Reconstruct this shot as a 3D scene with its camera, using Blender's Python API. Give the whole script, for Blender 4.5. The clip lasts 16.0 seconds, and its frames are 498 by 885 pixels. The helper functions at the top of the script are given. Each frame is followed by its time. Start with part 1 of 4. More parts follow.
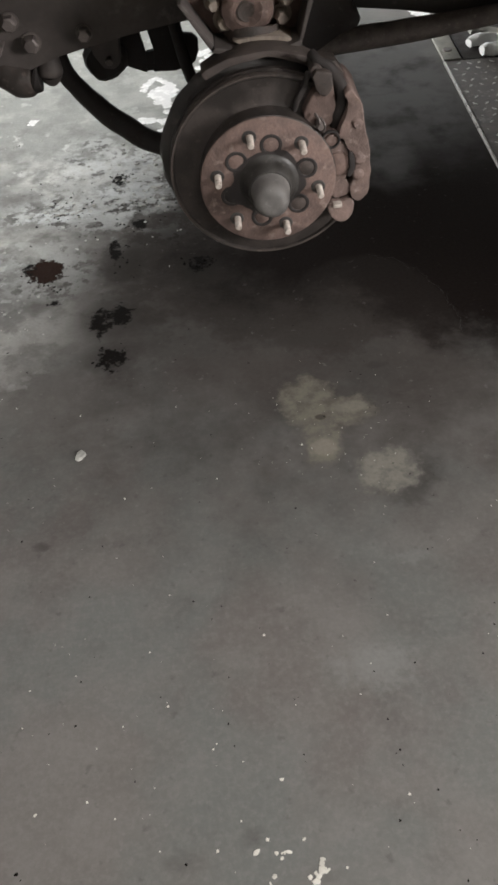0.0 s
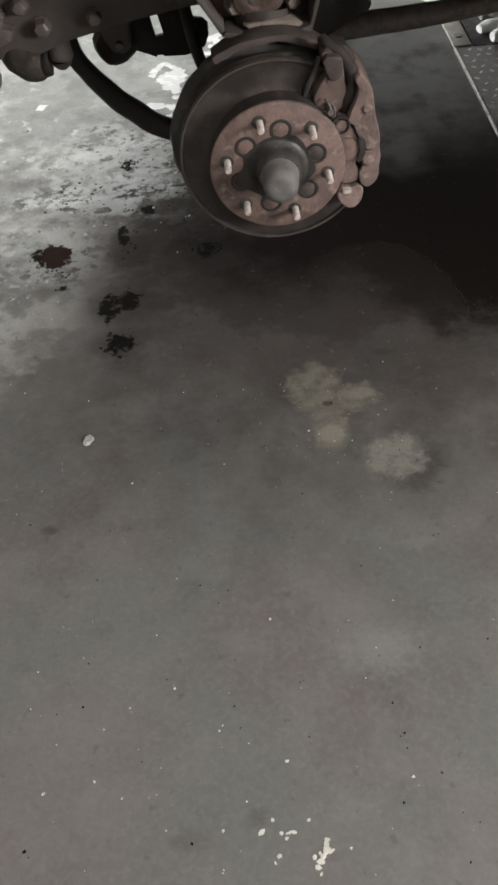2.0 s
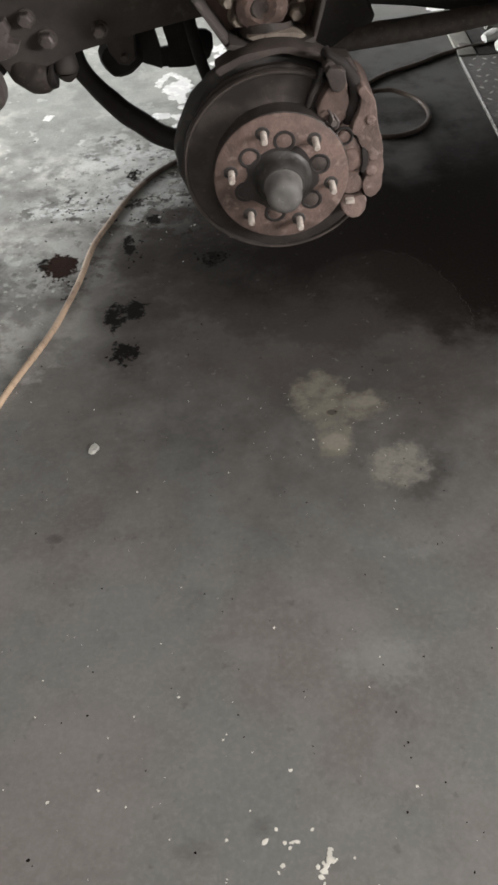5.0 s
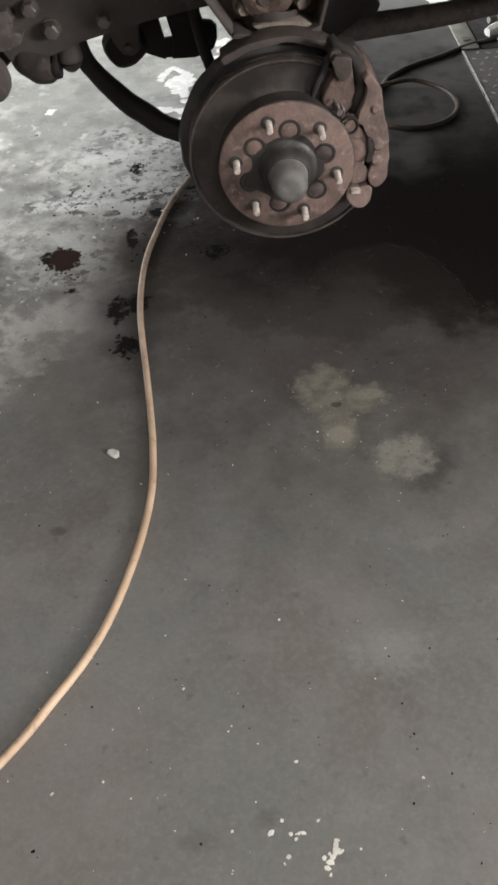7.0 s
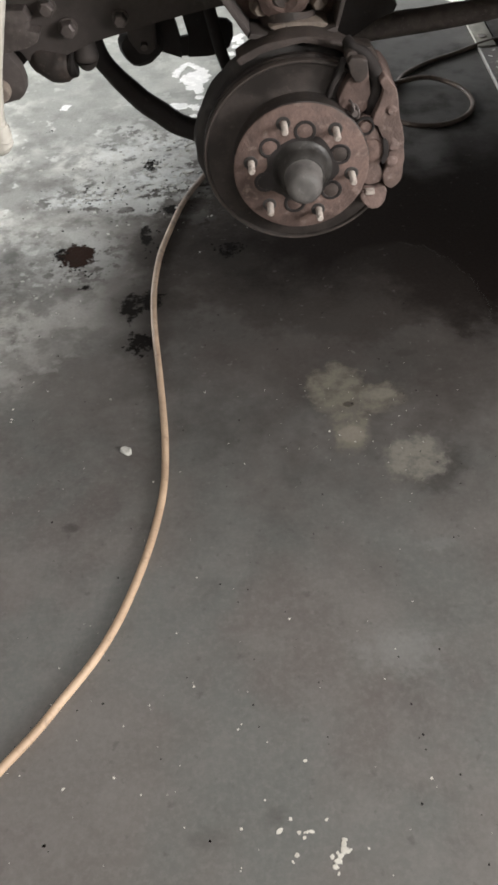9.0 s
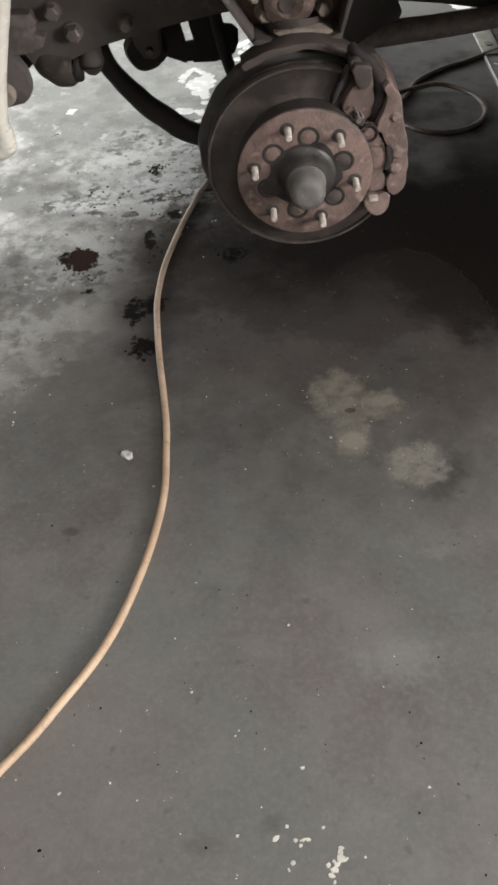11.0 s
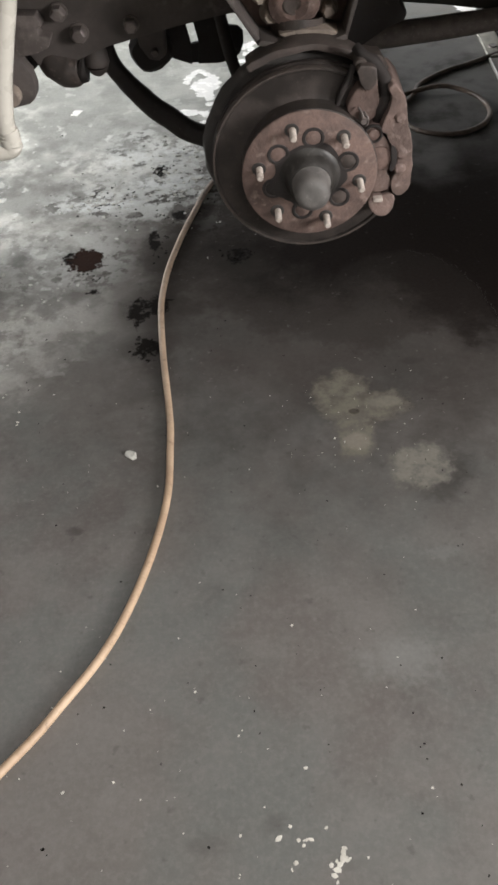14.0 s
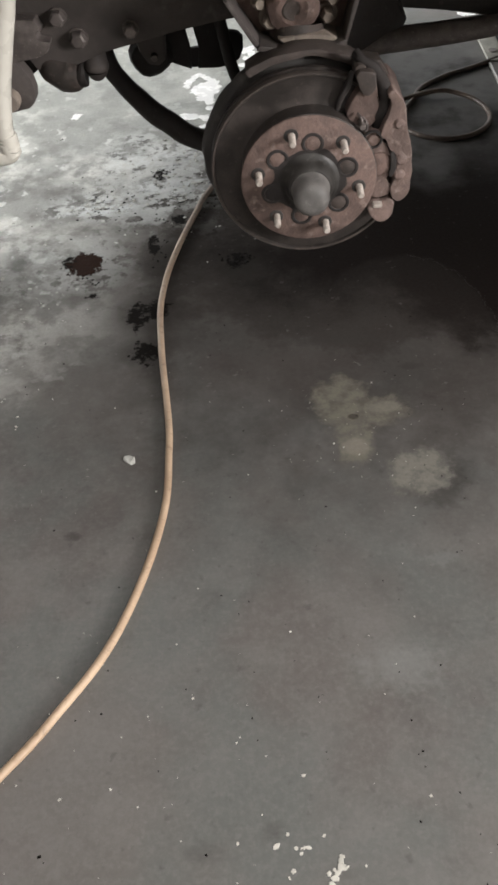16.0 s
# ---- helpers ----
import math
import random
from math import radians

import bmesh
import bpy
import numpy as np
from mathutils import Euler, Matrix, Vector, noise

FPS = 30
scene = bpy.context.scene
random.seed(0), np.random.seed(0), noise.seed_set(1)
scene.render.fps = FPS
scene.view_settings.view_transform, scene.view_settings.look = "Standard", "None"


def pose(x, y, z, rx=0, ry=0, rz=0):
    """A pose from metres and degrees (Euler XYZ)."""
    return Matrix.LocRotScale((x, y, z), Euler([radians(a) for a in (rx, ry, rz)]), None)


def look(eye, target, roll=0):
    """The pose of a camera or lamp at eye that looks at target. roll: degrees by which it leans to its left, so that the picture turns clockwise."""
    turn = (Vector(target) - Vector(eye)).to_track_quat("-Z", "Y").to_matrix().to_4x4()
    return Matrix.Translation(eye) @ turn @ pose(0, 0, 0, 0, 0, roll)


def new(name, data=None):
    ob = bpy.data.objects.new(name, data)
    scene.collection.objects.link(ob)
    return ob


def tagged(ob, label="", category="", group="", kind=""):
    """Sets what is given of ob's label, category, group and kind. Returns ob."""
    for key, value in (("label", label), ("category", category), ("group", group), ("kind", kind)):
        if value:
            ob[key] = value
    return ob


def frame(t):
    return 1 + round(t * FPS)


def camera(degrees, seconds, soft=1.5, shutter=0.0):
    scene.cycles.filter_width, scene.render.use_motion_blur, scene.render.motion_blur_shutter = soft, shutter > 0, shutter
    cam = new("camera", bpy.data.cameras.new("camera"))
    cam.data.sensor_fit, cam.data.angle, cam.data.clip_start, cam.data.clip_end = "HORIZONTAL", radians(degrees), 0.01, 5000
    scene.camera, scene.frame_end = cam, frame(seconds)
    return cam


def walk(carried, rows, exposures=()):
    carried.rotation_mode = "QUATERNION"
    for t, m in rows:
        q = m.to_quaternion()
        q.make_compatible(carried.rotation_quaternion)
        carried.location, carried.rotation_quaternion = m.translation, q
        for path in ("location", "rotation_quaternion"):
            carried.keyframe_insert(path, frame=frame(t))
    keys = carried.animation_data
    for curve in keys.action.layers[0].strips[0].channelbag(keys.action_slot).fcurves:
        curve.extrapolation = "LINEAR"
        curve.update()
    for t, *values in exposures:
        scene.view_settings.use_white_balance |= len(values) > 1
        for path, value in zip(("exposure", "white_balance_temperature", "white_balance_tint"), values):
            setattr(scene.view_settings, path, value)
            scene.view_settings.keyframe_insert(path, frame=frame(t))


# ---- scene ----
cam = camera(32.0, 16.0, soft=3.0)
PATH = [
    (0, (-0.0594, -1.0557, 1.0685), (-0.0523, 0.3179, -0.3852), -4.83),
    (0.5, (-0.0576, -1.0575, 1.0694), (-0.0467, 0.3147, -0.3854), -4.68),
    (1, (-0.0570, -1.0594, 1.0672), (-0.0450, 0.3052, -0.3939), -4.58),
    (1.5, (-0.0635, -1.0573, 1.0684), (-0.0588, 0.2967, -0.4023), -4.73),
    (2, (-0.0628, -1.0627, 1.0697), (-0.0704, 0.2924, -0.4016), -4.88),
    (2.5, (-0.0554, -1.0618, 1.0681), (-0.0605, 0.2915, -0.4056), -4.77),
    (3, (-0.0418, -1.0616, 1.0726), (-0.0423, 0.2937, -0.3993), -4.56),
    (3.5, (-0.0443, -1.0622, 1.0734), (-0.0438, 0.2931, -0.3969), -4.53),
    (4, (-0.0426, -1.0605, 1.0726), (-0.0427, 0.2960, -0.3982), -4.54),
    (4.2, (-0.0456, -1.0608, 1.0734), (-0.0511, 0.2971, -0.3956), -4.74),
    (4.3, (-0.0480, -1.0610, 1.0741), (-0.0577, 0.2980, -0.3935), -4.91),
    (4.5, (-0.0533, -1.0615, 1.0756), (-0.0727, 0.3001, -0.3889), -5.28),
    (4.7, (-0.0569, -1.0625, 1.0754), (-0.0806, 0.3050, -0.3842), -5.39),
    (6.8, (-0.0591, -1.0670, 1.0642), (-0.0775, 0.3011, -0.3946), -5.16),
    (7, (-0.0652, -1.0680, 1.0641), (-0.0892, 0.2984, -0.3978), -5.39),
    (7.5, (-0.0683, -1.0676, 1.0677), (-0.1022, 0.2862, -0.4069), -5.64),
    (8, (-0.0670, -1.0665, 1.0710), (-0.1050, 0.2871, -0.4039), -5.69),
    (8.5, (-0.0603, -1.0645, 1.0717), (-0.1012, 0.2906, -0.4004), -5.58),
    (9, (-0.0666, -1.0649, 1.0734), (-0.1163, 0.2921, -0.3969), -5.65),
    (11.5, (-0.0594, -1.0629, 1.0726), (-0.1159, 0.3034, -0.3896), -5.21),
    (12, (-0.0555, -1.0625, 1.0735), (-0.1104, 0.3028, -0.3902), -5.14),
    (12.5, (-0.0557, -1.0612, 1.0738), (-0.1146, 0.3028, -0.3892), -5.25),
    (13, (-0.0598, -1.0617, 1.0728), (-0.1239, 0.3055, -0.3874), -5.29),
    (13.5, (-0.0604, -1.0622, 1.0715), (-0.1273, 0.3057, -0.3892), -5.37),
    (14, (-0.0639, -1.0659, 1.0719), (-0.1280, 0.3030, -0.3870), -5.32),
    (14.5, (-0.0637, -1.0664, 1.0735), (-0.1285, 0.3017, -0.3863), -5.35),
    (15, (-0.0670, -1.0662, 1.0764), (-0.1337, 0.3023, -0.3837), -5.44),
    (15.5, (-0.0643, -1.0638, 1.0735), (-0.1299, 0.3058, -0.3852), -5.38),
    (16, (-0.0616, -1.0606, 1.0727), (-0.1257, 0.3121, -0.3820), -5.19),
]
walk(cam, [(t, look(eye, target, roll)) for t, eye, target, roll in PATH], [(0.0, -0.12), (4.0, -0.06), (7.0, -0.03), (16.0, -0.03)])

# ---- light ----
world = bpy.data.worlds.new("world")
world.use_nodes = True
scene.world = world
sky = world.node_tree.nodes.new("ShaderNodeTexSky")
sky.sky_type, sky.sun_disc = "NISHITA", False
sky.sun_elevation, sky.sun_rotation = radians(42), radians(250)
world.node_tree.links.new(sky.outputs[0], world.node_tree.nodes["Background"].inputs[0])
world.node_tree.nodes["Background"].inputs[1].default_value = 0.06
scene.view_settings.exposure = 0.0


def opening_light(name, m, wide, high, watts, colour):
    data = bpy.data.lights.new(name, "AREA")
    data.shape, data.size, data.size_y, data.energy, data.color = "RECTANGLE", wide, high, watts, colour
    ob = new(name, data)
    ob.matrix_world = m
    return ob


# daylight of the three gates, and an added fill lamp under the roof
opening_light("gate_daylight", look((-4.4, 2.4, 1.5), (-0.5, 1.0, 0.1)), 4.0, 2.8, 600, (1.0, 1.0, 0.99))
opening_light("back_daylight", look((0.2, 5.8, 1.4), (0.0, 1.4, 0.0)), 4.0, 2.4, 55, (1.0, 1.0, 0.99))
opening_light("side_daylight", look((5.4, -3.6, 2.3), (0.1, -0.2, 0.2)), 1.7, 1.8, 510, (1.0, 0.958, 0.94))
opening_light("roof_fill", look((0.9, -2.6, 3.8), (0.25, -1.0, 0.0)), 2.2, 1.6, 98, (1.0, 0.958, 0.94))


# ---- materials ----
class Mat:
    """A node material, written as short calls."""

    def __init__(self, name, rough=0.6, metal=0.0):
        self.m = bpy.data.materials.new(name)
        self.m.use_nodes = True
        self.t = self.m.node_tree
        self.b = self.t.nodes["Principled BSDF"]
        self.b.inputs["Roughness"].default_value, self.b.inputs["Metallic"].default_value = rough, metal
        self.pos = self.t.nodes.new("ShaderNodeNewGeometry").outputs["Position"]
        self.obj = self.t.nodes.new("ShaderNodeTexCoord").outputs["Object"]

    def put(self, socket, value):
        if isinstance(value, bpy.types.NodeSocket):
            self.t.links.new(value, socket)
        elif isinstance(value, (tuple, list)) and len(value) == 3 and len(socket.default_value) == 4:
            socket.default_value = (*value, 1)
        else:
            socket.default_value = value

    def math(self, op, a, b=0.0, c=0.0, clamp=False):
        n = self.t.nodes.new("ShaderNodeMath")
        n.operation, n.use_clamp = op, clamp
        for s, v in zip(n.inputs, (a, b, c)):
            self.put(s, v)
        return n.outputs[0]

    def noise(self, scale, detail=4, rough=0.55, at=None, distort=0.0, shift=0.0):
        n = self.t.nodes.new("ShaderNodeTexNoise")
        n.inputs["Scale"].default_value, n.inputs["Detail"].default_value = scale, detail
        n.inputs["Roughness"].default_value, n.inputs["Distortion"].default_value = rough, distort
        v = self.t.nodes.new("ShaderNodeVectorMath")
        v.inputs[1].default_value = (shift, shift * 0.7, shift * 1.3)
        self.put(v.inputs[0], at or self.pos)
        self.put(n.inputs["Vector"], v.outputs[0])
        return n.outputs["Fac"]

    def cells(self, scale, feature="F1", at=None, out="Distance"):
        n = self.t.nodes.new("ShaderNodeTexVoronoi")
        n.feature = feature
        n.inputs["Scale"].default_value = scale
        self.put(n.inputs["Vector"], at or self.pos)
        return n.outputs[out]

    def ramp(self, fac, lo, hi, a=0.0, b=1.0, smooth=True):
        n = self.t.nodes.new("ShaderNodeMapRange")
        n.interpolation_type = "SMOOTHSTEP" if smooth else "LINEAR"
        for s, v in zip(n.inputs, (fac, lo, hi, a, b)):
            self.put(s, v)
        return n.outputs[0]

    def mix(self, fac, a, b, mode="MIX"):
        n = self.t.nodes.new("ShaderNodeMix")
        n.data_type, n.blend_type = "RGBA", mode
        self.put(n.inputs[0], fac)
        self.put(n.inputs[6], a)
        self.put(n.inputs[7], b)
        return n.outputs[2]

    def spot(self, x, y, rx, ry, wobble, soft=0.35, turn=0.0):
        """1 inside an ellipse on the floor whose rim is broken up by the field wobble (0 to 1), 0 outside."""
        n = self.t.nodes.new("ShaderNodeMapping")
        n.vector_type = "TEXTURE"
        n.inputs["Location"].default_value, n.inputs["Scale"].default_value = (x, y, 0), (rx, ry, 1)
        n.inputs["Rotation"].default_value = (0, 0, radians(turn))
        self.put(n.inputs["Vector"], self.pos)
        v = self.t.nodes.new("ShaderNodeVectorMath")
        v.operation = "LENGTH"
        self.put(v.inputs[0], n.outputs[0])
        d = self.math("ADD", v.outputs["Value"], wobble)
        return self.ramp(d, 1.0 - soft, 1.0 + soft, 1.0, 0.0)

    def most(self, *masks):
        out = masks[0]
        for k in masks[1:]:
            out = self.math("MAXIMUM", out, k)
        return out

    def bump(self, height, strength, distance=0.002):
        n = self.t.nodes.new("ShaderNodeBump")
        n.inputs["Strength"].default_value, n.inputs["Distance"].default_value = strength, distance
        self.put(n.inputs["Height"], height)
        if self.b.inputs["Normal"].is_linked:
            self.put(n.inputs["Normal"], self.b.inputs["Normal"].links[0].from_socket)
        self.put(self.b.inputs["Normal"], n.outputs[0])
        return self

    def colour(self, c):
        self.put(self.b.inputs["Base Color"], c)
        return self

    def rough(self, r):
        self.put(self.b.inputs["Roughness"], r)
        return self


def worn(name, light, dark, spot, rough=0.6, metal=0.0, scale=22.0, bump=0.35, amount=0.5, spec=0.5):
    """Two tones in soft blotches, fine grain, and specks of a third colour."""
    k = Mat(name, rough, metal)
    big, fine = k.noise(scale, 5), k.noise(scale * 9, 3, shift=3.0)
    c = k.mix(k.ramp(big, 0.35, 0.65), dark, light)
    c = k.mix(k.ramp(k.noise(scale * 2.6, 6, shift=9.0), 0.66 - 0.2 * amount, 0.74), c, spot)
    c = k.mix(k.ramp(fine, 0.3, 0.7, 0.0, 0.35), c, dark)
    k.b.inputs["Specular IOR Level"].default_value = spec
    k.colour(c).rough(k.ramp(big, 0.3, 0.7, max(rough - 0.15, 0.05), min(rough + 0.15, 1.0)))
    return k.bump(fine, bump, 0.0012).bump(big, bump, 0.003).m


def floor_material():
    k = Mat("workshop_concrete", 0.6)
    wob = k.math("MULTIPLY_ADD", k.noise(9.0, 6, 0.65), 1.8, -0.9)
    wob_fine = k.math("MULTIPLY_ADD", k.noise(42.0, 6, 0.7, shift=5.0), 3.2, -1.6)
    half = k.math("MULTIPLY", wob, 0.5)
    big, mid, fine = k.noise(2.4, 5), k.noise(11.0, 6, 0.6, shift=2.0), k.noise(160.0, 3, 0.6)
    # trodden grey sealed concrete with a faint green cast in places
    base = k.mix(k.ramp(big, 0.35, 0.65), (0.152, 0.142, 0.131), (0.182, 0.174, 0.163))
    base = k.mix(k.ramp(k.noise(3.6, 3, shift=7.0), 0.43, 0.62, 0.0, 0.70), base, (0.143, 0.154, 0.146))
    base = k.mix(k.ramp(k.noise(6.0, 4, shift=77.0), 0.50, 0.70, 0.0, 0.6), base, (0.128, 0.110, 0.104))
    base = k.mix(k.ramp(mid, 0.45, 0.75, 0.0, 0.5), base, (0.215, 0.207, 0.195))
    base = k.mix(k.ramp(k.noise(16.0, 4, shift=21.0), 0.56, 0.74, 0.0, 0.28), base, (0.085, 0.080, 0.074))
    base = k.mix(k.ramp(k.noise(52.0, 3, shift=25.0), 0.62, 0.74, 0.0, 0.42), base, (0.075, 0.070, 0.066))
    base = k.mix(k.ramp(k.noise(90.0, 4, 0.7, shift=63.0), 0.40, 0.72, 0.0, 0.40), base, (0.225, 0.218, 0.206))
    scuff = k.most(k.spot(0.170, -0.305, 0.024, 0.012, wob_fine, 0.5), k.spot(0.090, -0.478, 0.050, 0.030, wob_fine, 0.6))
    base = k.mix(k.math("MULTIPLY", scuff, 0.5), base, (0.245, 0.25, 0.24))
    # bare concrete where the sealing has gone
    bare = k.most(k.spot(-0.85, 1.02, 0.66, 0.55, half, 0.35), k.math("MULTIPLY", k.spot(-0.25, 1.45, 0.42, 0.42, half, 0.3), 0.75),
                  k.spot(-0.69, 0.42, 0.30, 0.34, wob, 0.50), k.spot(-0.62, 2.2, 0.62, 0.75, half, 0.3))
    crust = k.mix(k.ramp(k.noise(6.0, 4, 0.5, shift=4.0), 0.40, 0.60), (0.36, 0.365, 0.345), (0.74, 0.745, 0.70))
    crust = k.mix(k.ramp(k.noise(13.0, 5, 0.6, shift=14.0), 0.47, 0.60, 0.0, 0.62), crust, (0.23, 0.23, 0.215))
    crust = k.mix(k.ramp(k.noise(24.0, 4, 0.5, shift=18.0), 0.60, 0.66, 0.0, 0.75), crust, (0.80, 0.81, 0.78))
    c = k.mix(k.math("MULTIPLY", bare, k.ramp(k.noise(9.0, 5, 0.6, shift=31.0), 0.32, 0.50, 0.30, 1.0)), base, crust)
    c = k.mix(k.math("MULTIPLY", k.spot(-0.32, 1.50, 0.62, 0.42, half, 0.5), 0.55), c, (0.36, 0.375, 0.35))
    # the broken rim of the sealing, crumbled to light and dark scraps
    rim = k.most(k.spot(-0.43, 0.735, 0.14, 0.060, wob, 0.5), k.spot(-0.235, 0.72, 0.15, 0.13, wob, 0.5), k.math("MULTIPLY", k.spot(-0.24, 0.92, 0.22, 0.16, wob, 0.6), 0.8),
                 k.math("MULTIPLY", k.spot(-0.66, 0.40, 0.20, 0.22, wob, 0.6), 0.30), k.math("MULTIPLY", k.spot(-0.46, 0.50, 0.10, 0.10, wob, 0.6), 0.6))
    scraps = k.mix(k.ramp(k.noise(28.0, 5, 0.65, shift=51.0), 0.40, 0.48), (0.055, 0.050, 0.044), (0.74, 0.76, 0.74))
    c = k.mix(k.math("MULTIPLY", rim, k.ramp(k.noise(13.0, 5, 0.7, shift=57.0), 0.42, 0.54, 0.0, 1.0)), c, scraps)
    flash = k.most(k.spot(-0.425, 0.725, 0.085, 0.026, wob_fine, 0.4), k.spot(-0.255, 0.80, 0.10, 0.030, wob_fine, 0.5), k.math("MULTIPLY", k.spot(-0.27, 0.93, 0.14, 0.05, wob_fine, 0.6), 0.6))
    c = k.mix(k.math("MULTIPLY", flash, k.ramp(k.noise(48.0, 4, 0.6, shift=83.0), 0.42, 0.52, 0.0, 0.9)), c, (0.82, 0.85, 0.85))
    # oil soaked into the floor; the truck's shade is painted into halo and stain
    shade_halo = k.most(k.spot(0.16, 0.50, 0.56, 0.40, k.math("MULTIPLY", wob, 0.45), 0.30), k.math("MULTIPLY", k.spot(0.12, 0.37, 0.70, 0.56, half, 0.62), 0.86))
    c = k.mix(k.math("MULTIPLY", shade_halo, 0.90), c, (0.0310, 0.0252, 0.0220))
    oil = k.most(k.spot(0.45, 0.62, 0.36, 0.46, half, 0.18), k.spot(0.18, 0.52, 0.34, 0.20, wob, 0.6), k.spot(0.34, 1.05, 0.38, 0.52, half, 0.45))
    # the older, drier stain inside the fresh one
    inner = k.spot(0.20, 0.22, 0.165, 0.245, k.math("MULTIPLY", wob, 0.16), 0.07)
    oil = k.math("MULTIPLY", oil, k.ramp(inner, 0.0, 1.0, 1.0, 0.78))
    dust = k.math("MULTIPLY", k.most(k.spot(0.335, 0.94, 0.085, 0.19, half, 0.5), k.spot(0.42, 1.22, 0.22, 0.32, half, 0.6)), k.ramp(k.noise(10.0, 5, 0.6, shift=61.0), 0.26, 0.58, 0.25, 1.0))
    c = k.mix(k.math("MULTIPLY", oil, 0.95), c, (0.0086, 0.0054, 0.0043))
    c = k.mix(k.math("MULTIPLY", dust, 0.75), c, (0.160, 0.157, 0.155))
    drips = k.most(k.spot(-0.322, 0.315, 0.026, 0.038, wob_fine, 0.15), k.spot(-0.284, 0.330, 0.020, 0.034, wob_fine, 0.15), k.spot(-0.298, 0.200, 0.028, 0.032, wob_fine, 0.15),
                   k.spot(-0.306, 0.562, 0.012, 0.045, wob_fine, 0.15), k.spot(-0.124, 0.488, 0.026, 0.028, wob_fine, 0.15), k.spot(-0.255, 0.655, 0.022, 0.016, wob_fine, 0.2),
                   k.spot(-0.304, 0.856, 0.016, 0.026, wob_fine, 0.12), k.spot(-0.422, 0.388, 0.014, 0.010, wob_fine, 0.2), k.spot(-0.488, 0.515, 0.012, 0.022, wob_fine, 0.2))
    rust = k.spot(-0.450, 0.502, 0.036, 0.044, k.math("MULTIPLY", wob_fine, 0.7), 0.08)
    # filler patches
    torn = k.math("MULTIPLY_ADD", k.noise(26.0, 6, 0.7, shift=71.0), 1.5, -0.75)
    pa = k.most(k.spot(0.060, 0.034, 0.050, 0.064, torn, 0.25), k.spot(0.092, 0.016, 0.076, 0.036, torn, 0.22, -4), k.spot(0.068, -0.026, 0.031, 0.082, torn, 0.22))
    c = k.mix(k.math("MULTIPLY", pa, k.ramp(k.noise(38.0, 5, 0.65, shift=33.0), 0.34, 0.60, 0.32, 0.80)), c, (0.188, 0.175, 0.138))
    c = k.mix(k.math("MULTIPLY", k.spot(0.068, -0.072, 0.022, 0.018, torn, 0.3), 0.55), c, (0.27, 0.245, 0.205))
    c = k.mix(k.math("MULTIPLY", k.spot(0.128, 0.018, 0.030, 0.014, torn, 0.3), 0.40), c, (0.235, 0.215, 0.185))
    c = k.mix(k.math("MULTIPLY", k.spot(0.073, -0.001, 0.009, 0.006, torn, 0.3), 0.8), c, (0.05, 0.042, 0.034))
    pb = k.math("MULTIPLY", k.spot(0.172, -0.138, 0.052, 0.052, torn, 0.3), k.spot(0.155, -0.120, 0.075, 0.080, torn, 0.4))
    c = k.mix(k.math("MULTIPLY", pb, k.ramp(k.noise(55.0, 4, 0.6, shift=17.0), 0.34, 0.60, 0.25, 0.90)), c, (0.222, 0.211, 0.180))
    arc = k.math("MULTIPLY", k.spot(0.190, -0.146, 0.054, 0.058, torn, 0.3), k.ramp(k.spot(0.174, -0.130, 0.052, 0.056, torn, 0.3), 0.0, 1.0, 1.0, 0.0))
    c = k.mix(k.math("MULTIPLY", arc, 0.70), c, (0.045, 0.041, 0.037))
    # dust and grain
    dry = k.ramp(oil, 0.0, 1.0, 1.0, 0.45)
    c = k.mix(k.math("MULTIPLY", k.ramp(k.noise(75.0, 2, 0.5, shift=41.0), 0.68, 0.76, 0.0, 0.16), dry), c, (0.28, 0.27, 0.26))
    c = k.mix(k.math("MULTIPLY", k.ramp(fine, 0.25, 0.75, 0.0, 0.16), dry), c, (0.07, 0.067, 0.06))
    blots = k.most(k.spot(-0.390, -0.229, 0.012, 0.010, wob_fine, 0.5), k.math("MULTIPLY", k.most(k.spot(-0.177, -0.709, 0.018, 0.012, wob_fine, 0.6), k.spot(-0.091, -0.687, 0.014, 0.010, wob_fine, 0.6), k.spot(-0.440, -0.720, 0.020, 0.020, wob_fine, 0.6)), 0.45),
                   k.spot(0.190, 0.120, 0.020, 0.008, wob_fine, 0.4), k.spot(0.060, 0.205, 0.090, 0.012, wob_fine, 0.6))
    c = k.mix(k.math("MULTIPLY", blots, 0.6), c, (0.045, 0.041, 0.037))
    # drips of oil, and the rust-red stain
    broken = k.math("MULTIPLY", drips, k.ramp(k.noise(44.0, 5, 0.65, shift=91.0), 0.36, 0.50))
    smear = k.most(k.spot(-0.295, 0.320, 0.070, 0.070, wob, 0.6), k.spot(-0.285, 0.205, 0.060, 0.055, wob, 0.6), k.spot(-0.280, 0.51, 0.045, 0.07, wob, 0.7), k.spot(-0.12, 0.455, 0.045, 0.045, wob, 0.7))
    c = k.mix(k.math("MULTIPLY", smear, 0.72), c, (0.032, 0.028, 0.0245))
    c = k.mix(broken, c, (0.0055, 0.0042, 0.0036))
    c = k.mix(rust, c, (0.016, 0.0068, 0.0042))
    k.colour(c)
    k.rough(k.ramp(k.math("ADD", shade_halo, k.math("MULTIPLY", mid, 0.3)), 0.0, 1.2, 0.58, 0.70))
    k.put(k.b.inputs["Specular IOR Level"], k.ramp(k.most(shade_halo, oil, drips, rust), 0.0, 1.0, 0.35, 0.04))
